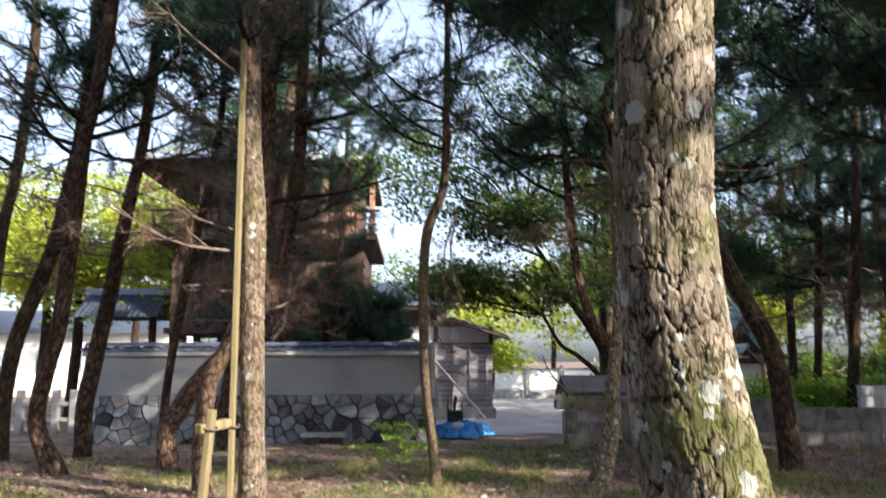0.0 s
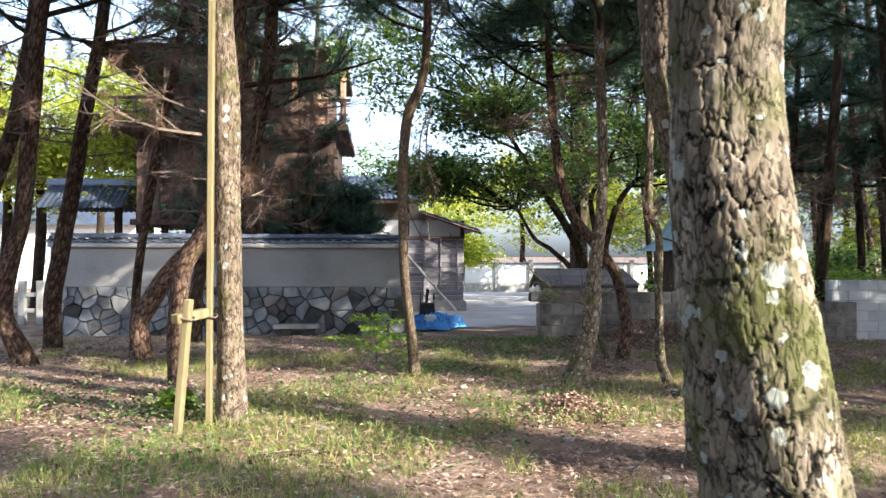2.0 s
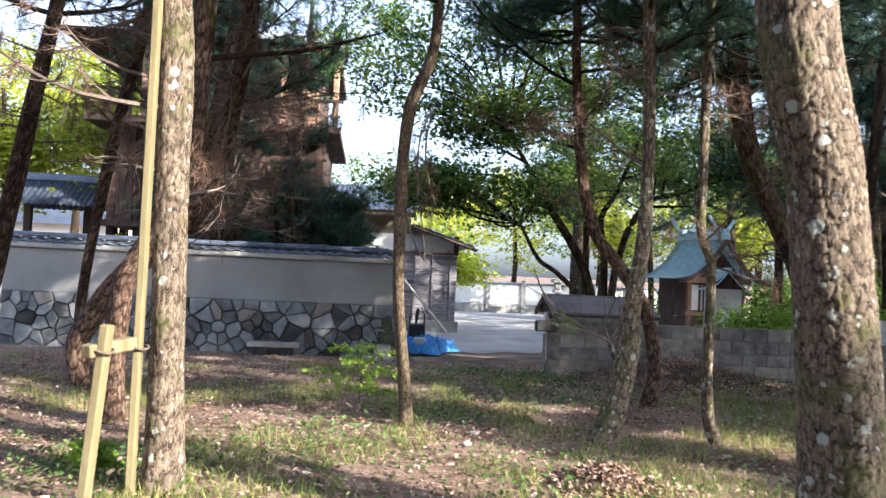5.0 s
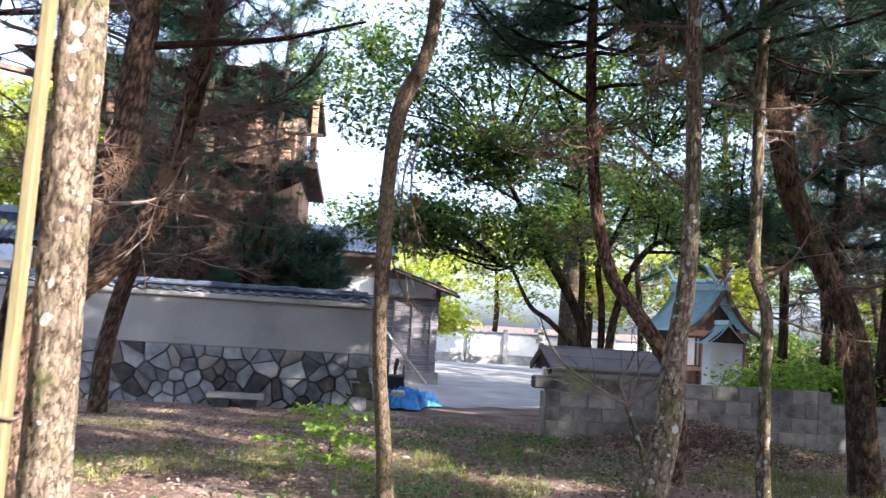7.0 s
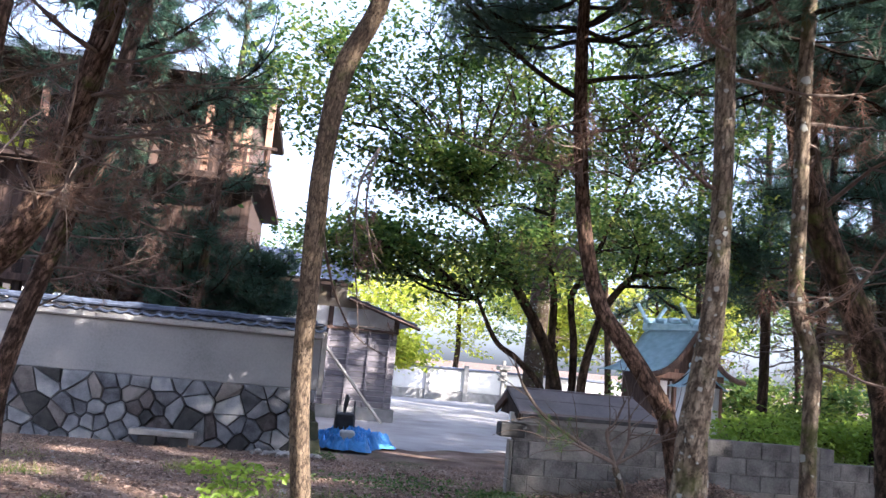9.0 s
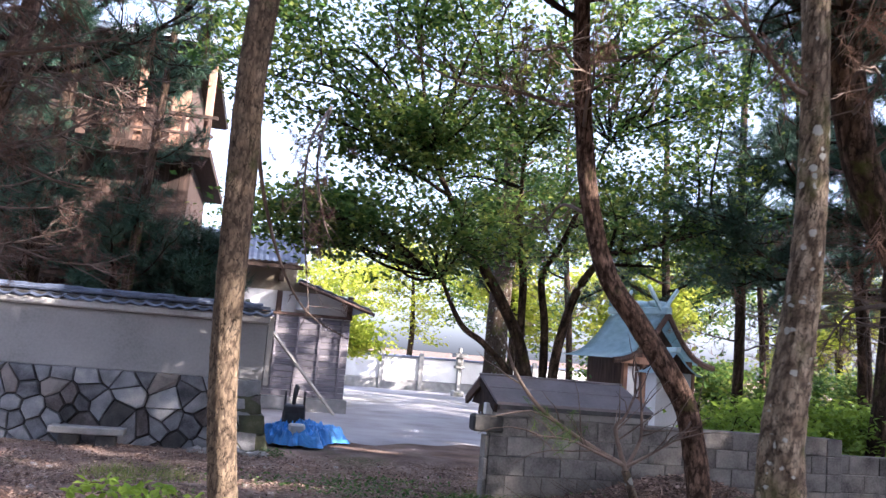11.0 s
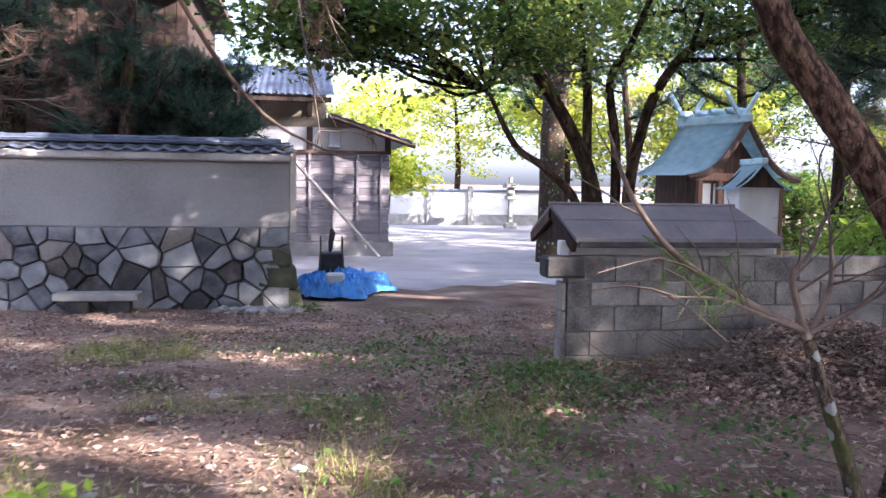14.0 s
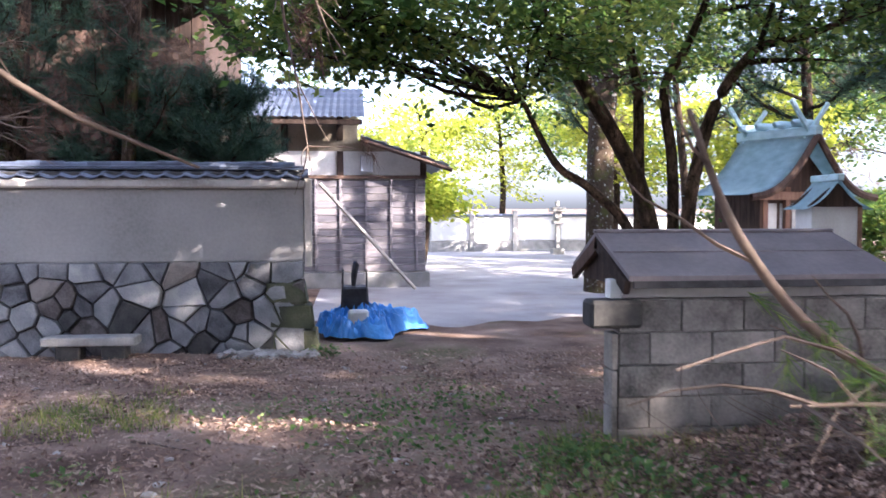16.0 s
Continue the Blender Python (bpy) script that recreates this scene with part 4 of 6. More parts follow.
def roofed_hut():
    h = thing("roofed_enclosure", (3.6, BY + 0.5, -0.15), "low block enclosure with a brown sheet gable roof and plaster frieze", "shed")
    x0, x1, y0, y1 = 2.68, 4.5, BY - 0.02, BY + 1.05
    part("frieze", box_bm(x0 + 0.05, x1, y0 + 0.05, y0 + 0.16, 0.835, 0.97, 0.006), PLASTER, h, "pale plaster strip under the eave")
    part("back_wall", box_bm(x0 + 0.75, x1, y1 - 0.12, y1, -0.3, 0.97, 0.01), BLOCK, h)
    part("lintel", box_bm(x0 - 0.17, x0 + 0.16, BY - 0.06, BY + 0.14, 0.66, 0.83, 0.02), STONE_DARK, h, "dark stained concrete lintel stub")
    ridge_y, ridge_z, eave_z = BY + 0.5, 1.235, 0.985
    for s, ye in ((0, BY - 0.14), (1, BY + 1.14)):
        bm = bmesh.new()
        q = [(x0 + 0.02, ridge_y, ridge_z), (x1 - 0.14, ridge_y, ridge_z), (x1 - 0.03, ye, eave_z), (x0 + 0.04, ye, eave_z)]
        top = [bm.verts.new(p) for p in q]
        low = [bm.verts.new((p[0], p[1], p[2] - 0.03)) for p in q]
        bm.faces.new(top if s else top[::-1])
        bm.faces.new(low[::-1] if s else low)
        for k in range(4):
            bm.faces.new((top[k], top[(k + 1) % 4], low[(k + 1) % 4], low[k]))
        bmesh.ops.recalc_face_normals(bm, faces=list(bm.faces))
        part("roof_slope", bm, TIN, h)
    seam = box_bm(x0 + 0.04, x1 - 0.10, -0.004, 0.004, -0.004, 0.004, 0)
    mid = (BY - 0.14 + ridge_y) / 2
    seam.transform(Matrix.Translation((0, mid, (ridge_z + eave_z) / 2 + 0.004)))
    part("seam", seam, TIN, h)
    part("fascia", box_bm(x0 + 0.07, x1 - 0.05, BY - 0.135, BY - 0.115, eave_z - 0.075, eave_z - 0.028, 0.003), BLACK, h, "black eave edge")
    part("ridge_cap", box_bm(x0 + 0.01, x1 - 0.13, ridge_y - 0.03, ridge_y + 0.03, ridge_z - 0.012, ridge_z + 0.014, 0.006), TIN, h)
    for s, ye in ((-1, BY - 0.12), (1, BY + 1.12)):
        a = math.degrees(math.atan2(ridge_z - eave_z, abs(ridge_y - ye)))
        part("bargeboard", box_bm(-0.02, 0.02, 0, 0.68, -0.09, 0.0, 0.004, pose(x0 + 0.04, ye, eave_z - 0.032, a if s < 0 else 180 - a, 0, 0) if s < 0 else pose(x0 + 0.04, ye, eave_z - 0.032, a, 0, 180)), DARK_WOOD, h)
    bm = bmesh.new()
    vs = [bm.verts.new(p) for p in ((x0 + 0.07, BY + 0.02, 0.9), (x0 + 0.07, BY + 1.0, 0.9), (x0 + 0.07, ridge_y, 1.2))]
    vt = [bm.verts.new((v.co.x + 0.03, v.co.y, v.co.z)) for v in vs]
    bm.faces.new(vs)
    bm.faces.new(vt[::-1])
    for k in range(3):
        bm.faces.new((vs[k], vs[(k + 1) % 3], vt[(k + 1) % 3], vt[k]))
    part("gable", bm, DARK_WOOD, h)
    part("white_panel", box_bm(x0 - 0.02, x0 + 0.066, BY + 0.05, BY + 0.15, 0.832, 0.95, 0.006), WHITE_PLASTER, h)


roofed_hut()

# ---- yard house with board siding ----


def board_house():
    Y = 30.0
    h = thing("board_house", (0, Y, -0.47), "old storehouse with grey board siding, white plaster and tiled roof", "house")
    x0, x1 = -4.2, 2.85
    part("plinth", box_bm(x0, x1 + 0.05, Y - 0.1, Y + 5, -0.6, -0.12, 0.02), GREYSTONE, h)
    house_wall = part("wall", box_bm(x0, x1 - 0.05, Y + 0.03, Y + 4.9, -0.12, 2.75, 0), WHITE_PLASTER, h)
    n = 13
    for k in range(n):
        part("board", box_bm(x0, x1 - 0.06, Y - 0.012 + 0.01 * (k % 2), Y + 0.028, -0.1 + k * 0.168, -0.1 + (k + 1) * 0.168 - 0.012, 0.004), BOARD, house_wall)
    for x in (-1.2, -0.4, 0.2, 0.78, 1.38, 1.98, 2.58):
        part("batten", box_bm(x - 0.03, x + 0.03, Y - 0.06, Y - 0.014, -0.1, 2.1, 0.004), BOARD, house_wall)
    part("sill_beam", box_bm(x0, x1 - 0.02, Y - 0.08, Y - 0.0, 2.10, 2.18, 0.006), DARK_WOOD, h)
    for x in (x1 - 0.1, 0.78, -1.2):
        part("post", box_bm(x - 0.075, x + 0.075, Y - 0.045, Y + 0.027, 2.183, 2.75, 0.006), DARK_WOOD, h)
    part("meter_box", box_bm(1.25, 1.55, Y - 0.16, Y + 0.02, 2.25, 2.66, 0.02), BLOCK_PALE, h, "grey wall box")

    def slope(xa, xb, ya, za, yb, zb, name="roof"):
        bm = bmesh.new()
        cols, rows = 34, 9
        grid = []
        for i in range(rows + 1):
            v = i / rows
            row = []
            for j in range(cols * 2 + 1):
                u = j / (cols * 2)
                row.append(bm.verts.new((xa + (xb - xa) * u, ya + (yb - ya) * v, za + (zb - za) * v + (0.03 if j % 2 else 0) + 0.02 * (i % 2))))
            grid.append(row)
        for i in range(rows):
            for j in range(cols * 2):
                bm.faces.new((grid[i][j], grid[i][j + 1], grid[i + 1][j + 1], grid[i + 1][j]))
        bmesh.ops.solidify(bm, geom=list(bm.faces), thickness=0.06)
        part(name, bm, TILE, h)

    slope(-4.2, 1.35, Y - 0.9, 3.45, Y + 2.2, 4.5)
    bm = bmesh.new()
    n = 12
    G = []
    for i in range(n + 1):
        x = 1.25 + 2.1 * i / n
        z = 3.06 - 0.68 * i / n + 0.03 * (i % 2)
        G.append([bm.verts.new((x, Y - 0.7 + 0.35 * j, z + (0.04 if j % 2 else 0))) for j in range(15)])
    for i in range(n):
        for j in range(14):
            bm.faces.new((G[i][j], G[i + 1][j], G[i + 1][j + 1], G[i][j + 1]))
    bmesh.ops.solidify(bm, geom=list(bm.faces), thickness=0.07)
    part("side_roof", bm, TILE, h)
    v, f = sweep([(1.25, Y - 0.68, 2.97), (2.3, Y - 0.68, 2.63), (3.37, Y - 0.68, 2.28)], [0.05] * 3, 4)
    part("verge_board", mesh_np("verge", v, f, DARK_WOOD), DARK_WOOD, h)
    part("gable_wall", box_bm(0.0, 1.9, Y + 0.035, Y + 0.19, 2.75, 3.0, 0), TAN_PLASTER, h)
    part("upper_wall", box_bm(-3.4, 1.2, Y + 0.2, Y + 4, 2.75, 3.6, 0), TAN_PLASTER, h)
    part("upper_post", box_bm(0.7, 0.85, Y + 0.1, Y + 0.197, 2.6, 3.58, 0.005), DARK_WOOD, h)
    part("upper_post", box_bm(-0.6, -0.45, Y + 0.1, Y + 0.197, 2.6, 3.58, 0.005), DARK_WOOD, h)
    part("eave_beam", box_bm(-4.1, 1.3, Y - 0.82, Y - 0.72, 3.3, 3.42, 0.01), DARK_WOOD, h)


board_house()


def leaning_plank():
    a, b = Vector((0.35, 28.5, 1.95)), Vector((2.5, 29.3, -0.47))
    bm = box_bm(-0.055, 0.055, -0.03, 0.03, 0, (a - b).length, 0.006)
    bm.transform(Matrix.Translation(b) @ (a - b).to_track_quat("Z", "Y").to_matrix().to_4x4())
    tagged(part("plank", bm, PALE_WOOD), "long pale timber pole leaning before the storehouse", "plank")


leaning_plank()


def tarp_heap():
    rings, spokes = 34, 96
    V = []
    for i in range(rings):
        d = i / (rings - 1)
        for j in range(spokes):
            a = j / spokes * 2 * math.pi
            c, e = math.cos(a), math.sin(a)
            edge = 0.80 + 0.30 * noise.noise((c * 1.6, e * 1.6, 3)) + 0.16 * noise.noise((c * 5, e * 5, 9)) + (0.55 * max(0.0, math.cos(a - 0.25)) ** 24)
            x, y = 1.16 + c * d * edge * 0.85, 22.7 + e * d * edge
            x += 0.05 * noise.noise((x * 4, y * 4, 5))
            fold = 1 - abs(noise.noise((c * 3.4 + d, e * 3.4, d * 1.4))) * 2.0
            crease = 1 - abs(noise.noise((x * 6, y * 6, 7))) * 2.2
            small = 1 - abs(noise.noise((x * 15, y * 15, 2))) * 2.2
            lift = min(1.0, (1 - d) * 5 + 0.25)
            z = ground_z(x, y) + 0.015 + 0.25 * max(0, 1 - d) ** 0.8 + lift * max(0.0, 0.15 * fold + 0.10 * crease + 0.04 * small)
            V.append((x, y, z))
    i, j = np.meshgrid(np.arange(rings - 1), np.arange(spokes), indexing="ij")
    k = (j + 1) % spokes
    F = np.stack([i * spokes + j, (i + 1) * spokes + j, (i + 1) * spokes + k, i * spokes + k], -1).reshape(-1, 4)
    tagged(part("tarpaulin", mesh_np("tarp", V, F, TARP), TARP), "crumpled blue tarpaulin heaped on the ground", "tarpaulin")
    s = thing("black_bin", (1.1, 22.75, -0.15), "black metal bin with a raised handle on the tarpaulin", "bin")
    bm = box_bm(0.88, 1.32, 22.55, 22.95, -0.28, 0.22, 0.03)
    for v in bm.verts:
        if v.co.z > 0.05:
            v.co.x = 1.1 + (v.co.x - 1.1) * 0.9
    body = part("body", bm, BLACK, s)
    v, f = sweep([(1.08, 22.75, 0.2), (1.09, 22.75, 0.38), (1.12, 22.75, 0.54), (1.10, 22.75, 0.6)], [0.03, 0.045, 0.05, 0.02], 8)
    part("spout", mesh_np("spout", v, f, BLACK, flat=False), BLACK, body)
    for x in (0.92, 1.28):
        v, f = sweep([(x, 22.62, 0.2), (x, 22.62, 0.40), (x, 22.66, 0.46), (x, 22.84, 0.46), (x, 22.88, 0.40), (x, 22.88, 0.2)], [0.014] * 6, 6)
        part("handle", mesh_np("handle", v, f, BLACK, flat=False), BLACK, body)
    tagged(part("white_tub", box_bm(1.0, 1.3, 22.05, 22.3, -0.3, -0.08, 0.03), WHITE_PLASTER), "small white plastic tub lying on the tarpaulin", "tub")


tarp_heap()


def stone_bench():
    b = thing("stone_bench", (-2.2, 20.85, -0.45), "long flat stone slab lying by the wall", "bench")
    part("slab", box_bm(-2.76, -1.62, 20.7, 21.02, -0.31, -0.2, 0.015), GREYSTONE, b)
    part("foot", box_bm(-2.6, -2.3, 20.74, 21.0, -0.62, -0.313, 0.015), STONE_DARK, b)
    part("foot", box_bm(-2.05, -1.75, 20.74, 21.0, -0.62, -0.313, 0.015), STONE_DARK, b)


stone_bench()

# ---- old timber tower behind the wall ----


def tower():
    Y = 25.6
    t = thing("timber_tower", (-4.3, Y + 2.5, -0.5), "dark weathered timber tower with a gallery and a pale metal roof", "tower")
    x0, x1 = -7.4, -1.55
    n = 26
    for k in range(n):
        a = x0 + k * (x1 - x0) / n
        part("plank", box_bm(a, a + (x1 - x0) / n - 0.012, Y - 0.012 * (k % 3), Y + 0.05, 2.55, 5.15, 0.004), DARK_WOOD, t)
    part("wall", box_bm(x0 + 0.01, x1 - 0.01, Y + 0.053, Y + 5, 2.55, 5.15, 0), DARK_WOOD, t)
    part("floor_beam", box_bm(x0 - 0.15, x1 + 0.1, Y - 0.15, Y + 5.1, 2.38, 2.548, 0.01), DARK_WOOD, t)
    for x in np.linspace(x0 + 0.1, x1 - 0.1, 9):
        part("post", box_bm(x - 0.09, x + 0.09, Y, Y + 0.18, -0.5, 2.378, 0.01), DARK_WOOD, t)
    part("lower_wall", box_bm(x0 + 1.6, x1 - 0.2, Y + 1.2, Y + 4.8, -0.5, 2.378, 0), DARK_WOOD, t)
    part("gallery_floor", box_bm(-7.9, -1.12, Y - 0.8, Y + 5.8, 5.153, 5.33, 0.01), DARK_WOOD, t)
    for x in np.linspace(-7.8, -1.22, 13):
        part("rail_post", box_bm(x - 0.04, x + 0.04, Y - 0.76, Y - 0.68, 5.332, 6.0, 0.006), DARK_WOOD, t)
    part("rail", box_bm(-8.0, -1.05, Y - 0.765, Y - 0.675, 6.0, 6.08, 0.01), DARK_WOOD, t)
    part("rail", box_bm(-7.9, -1.12, Y - 0.745, Y - 0.695, 5.6, 5.66, 0.006), DARK_WOOD, t)
    for x in (-1.28, -2.7, -6.4):
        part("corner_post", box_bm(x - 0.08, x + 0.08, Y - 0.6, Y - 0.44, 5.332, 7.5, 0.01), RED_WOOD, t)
    part("upper_wall", box_bm(-6.5, -1.75, Y + 0.3, Y + 4.6, 5.332, 7.5, 0), DARK_WOOD, t)
    for k in range(22):
        a = -6.5 + k * 4.75 / 22
        # the last planks on the right are lighter: a sun patch painted as timber colour
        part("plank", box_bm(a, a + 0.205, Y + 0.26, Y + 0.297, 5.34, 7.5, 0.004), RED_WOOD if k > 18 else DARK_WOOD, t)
    part("eave_beam", box_bm(-8.3, -1.0, Y - 0.9, Y - 0.75, 7.3, 7.5, 0.01), DARK_WOOD, t)
    bm = bmesh.new()
    q0 = [(-8.6, Y - 1.3, 7.5), (-1.2, Y - 1.3, 7.5), (-1.2, Y + 6.2, 7.5), (-8.6, Y + 6.2, 7.5)]
    q1 = [(-6.2, Y + 1.6, 8.5), (-2.6, Y + 1.6, 8.5), (-2.6, Y + 3.3, 8.5), (-6.2, Y + 3.3, 8.5)]
    a = [bm.verts.new(p) for p in q0]
    b = [bm.verts.new((p[0], p[1], p[2] + 0.14)) for p in q0]
    c = [bm.verts.new(p) for p in q1]
    bm.faces.new(a[::-1])
    bm.faces.new(c)
    for u, v in ((a, b), (b, c)):
        for k in range(4):
            bm.faces.new((u[k], u[(k + 1) % 4], v[(k + 1) % 4], v[k]))
    part("soffit", box_bm(-8.55, -1.25, Y - 1.25, Y + 6.15, 7.455, 7.494, 0), DARK_WOOD, t)
    part("roof", bm, ZINC, t, "pale blue-grey metal roof")
    for k in range(26):
        x = -8.4 + k * 0.28
        part("rafter", box_bm(x - 0.03, x + 0.03, Y - 1.25, Y + 0.25, 7.42, 7.497, 0), DARK_WOOD, t)


tower()


def side_roof():
    s = thing("gate_roof", (-9.3, 27.5, -0.5), "small tiled gate roof beside the tower", "gate")
    for i, (ya, yb, za, zb) in enumerate(((26.2, 27.5, 2.9, 3.7), (28.8, 27.5, 2.9, 3.7))):
        bm = bmesh.new()
        cols = 16
        lo, hi = [], []
        for j in range(cols * 2 + 1):
            x = -10.6 + 2.6 * j / (cols * 2)
            dz = 0.04 if j % 2 else 0
            lo.append(bm.verts.new((x, ya, za + dz)))
            hi.append(bm.verts.new((x, yb, zb + dz)))
        for j in range(cols * 2):
            bm.faces.new((lo[j], lo[j + 1], hi[j + 1], hi[j]))
        bmesh.ops.solidify(bm, geom=list(bm.faces), thickness=0.08)
        part("roof_slope", bm, TILE, s)
    for x in (-10.2, -8.5):
        part("post", box_bm(x - 0.1, x + 0.1, 27.4, 27.6, -0.5, 3.1, 0.01), DARK_WOOD, s)
    part("ridge", box_bm(-10.7, -7.9, 27.38, 27.62, 3.68, 3.9, 0.03), TILE, s)


side_roof()

# ---- shrine beyond the block wall ----


def curved_roof(name, parent, x0, x1, yr, zr, ye, ze, material, sag):
    """A gable slope that flares out towards its eave."""
    bm = bmesh.new()
    rows, cols = 9, 8
    G = []
    for i in range(rows + 1):
        v = i / rows
        z = zr + (ze - zr) * v - sag * math.sin(math.pi * v)
        G.append([bm.verts.new((x0 + (x1 - x0) * j / cols, yr + (ye - yr) * v, z)) for j in range(cols + 1)])
    for i in range(rows):
        for j in range(cols):
            bm.faces.new((G[i][j], G[i][j + 1], G[i + 1][j + 1], G[i + 1][j]))
    bmesh.ops.solidify(bm, geom=list(bm.faces), thickness=0.09)
    bmesh.ops.recalc_face_normals(bm, faces=list(bm.faces))
    return part(name, bm, material, parent, flat=False)


def shrine():
    """The gable faces the walker; the slopes fall to both sides."""
    s = thing("shrine", (10.0, 28, -0.5), "small wooden shrine with a curved green copper roof and crossed finials", "shrine")
    cx, yf, yb = 10.05, 26.2, 29.5
    for side in (-1, 1):
        bm = bmesh.new()
        rows, cols = 10, 6
        G = []
        for i in range(rows + 1):
            v = i / rows
            z = 3.05 + (1.72 - 3.05) * v - 0.36 * math.sin(math.pi * v)
            G.append([bm.verts.new((cx + side * 2.0 * v, yf + (yb - yf) * j / cols, z)) for j in range(cols + 1)])
        for i in range(rows):
            for j in range(cols):
                bm.faces.new((G[i][j], G[i][j + 1], G[i + 1][j + 1], G[i + 1][j]))
        bmesh.ops.solidify(bm, geom=list(bm.faces), thickness=0.1)
        bmesh.ops.recalc_face_normals(bm, faces=list(bm.faces))
        part("roof_slope", bm, COPPER, s, flat=False)
        pts = [(cx + side * 2.0 * v, yf - 0.04, 3.0 + (1.72 - 3.05) * v - 0.36 * math.sin(math.pi * v)) for v in np.linspace(0, 1, 11)]
        v, f = sweep(pts, [0.085] * 11, 6)
        part("bargeboard", mesh_np("bargeboard", v, f, DARK_WOOD), DARK_WOOD, s)
        for y in (yf + 0.3, yb - 0.3):
            b = box_bm(-0.05, 0.05, -0.05, 0.05, -0.15, 0.95, 0.006, pose(cx, y + 0.06 * side, 3.02, 0, side * 42, 0))
            part("finial", b, COPPER, s)
    part("ridge", box_bm(cx - 0.12, cx + 0.12, yf - 0.1, yb + 0.1, 2.98, 3.2, 0.03), COPPER, s)
    for y in np.linspace(yf + 0.5, yb - 0.5, 4):
        v, f = sweep([(cx - 0.42, y, 3.26), (cx - 0.2, y, 3.27), (cx + 0.2, y, 3.27), (cx + 0.42, y, 3.26)], [0.07, 0.09, 0.09, 0.07], 8)
        part("ridge_log", mesh_np("ridge_log", v, f, COPPER, flat=False), COPPER, s)
    part("body", box_bm(cx - 1.05, cx + 1.05, yf + 0.75, yb - 0.3, -0.2, 1.85, 0.01), DARK_WOOD, s)
    for k in range(5):
        part("panel", box_bm(cx - 0.95 + 0.39 * k, cx - 0.66 + 0.39 * k, yf + 0.735, yf + 0.747, 0.76, 1.55, 0.003), WHITE_PLASTER, s)
    bm = bmesh.new()
    tri = [(cx - 1.2, 1.75), (cx + 1.2, 1.75), (cx, 2.8)]
    a = [bm.verts.new((x, yf + 0.7, z)) for x, z in tri]
    b = [bm.verts.new((x, yf + 0.62, z)) for x, z in tri]
    bm.faces.new(a)
    bm.faces.new(b[::-1])
    for k in range(3):
        bm.faces.new((a[k], a[(k + 1) % 3], b[(k + 1) % 3], b[k]))
    part("gable", bm, DARK_WOOD, s)
    for x in (-1.1, -0.4, 0.4, 1.1):
        part("post", box_bm(cx + x - 0.08, cx + x + 0.08, yf + 0.6, yf + 0.745, -0.3, 1.9, 0.01), RED_WOOD, s)
    part("tie_beam", box_bm(cx - 1.5, cx + 1.5, yf + 0.5, yf + 0.6, 1.62, 1.8, 0.01), RED_WOOD, s)
    part("tie_beam", box_bm(cx - 1.3, cx + 1.3, yf + 0.5, yf + 0.6, 0.6, 0.72, 0.01), RED_WOOD, s)
    part("base", box_bm(cx - 1.5, cx + 1.5, yf + 0.2, yb, -0.5, -0.2, 0.02), GREYSTONE, s)
    s.matrix_basis = Matrix.Translation((10.15, 27.4, -0.5)) @ Matrix.Rotation(radians(20), 4, "Z") @ Matrix.Diagonal((0.92, 0.62, 0.97, 1))
    p = thing("side_shrine", (11.2, 24.6, -0.4), "small white-walled side shrine with a flared copper roof", "shrine")
    curved_roof("roof_slope", p, 10.3, 12.0, 24.9, 1.95, 24.0, 1.4, COPPER, 0.1)
    curved_roof("roof_slope", p, 10.3, 12.0, 24.9, 1.95, 25.8, 1.4, COPPER, 0.1)
    part("ridge", box_bm(10.25, 12.05, 24.82, 24.98, 1.92, 2.05, 0.02), COPPER, p)
    part("wall", box_bm(10.6, 11.7, 24.3, 25.5, -0.5, 1.5, 0.01), WHITE_PLASTER, p)
    for x in (10.6, 11.7):
        part("post", box_bm(x - 0.06, x + 0.06, 24.2, 24.297, -0.5, 1.5, 0.01), RED_WOOD, p)
    for x in (10.52, 11.72):
        bm = bmesh.new()
        a, b = ([bm.verts.new((x + d, y, z)) for y, z in ((24.15, 1.45), (25.65, 1.45), (24.9, 1.9))] for d in (0.0, 0.06))
        bm.faces.new(a)
        bm.faces.new(b[::-1])
        for k in range(3):
            bm.faces.new((a[k], a[(k + 1) % 3], b[(k + 1) % 3], b[k]))
        bmesh.ops.recalc_face_normals(bm, faces=list(bm.faces))
        part("gable", bm, DARK_WOOD, p)
    p.matrix_basis = Matrix.Translation((9.95, 24.6, -0.4)) @ Matrix.Rotation(radians(82), 4, "Z") @ Matrix.Diagonal((0.68, 0.68, 0.98, 1))


shrine()


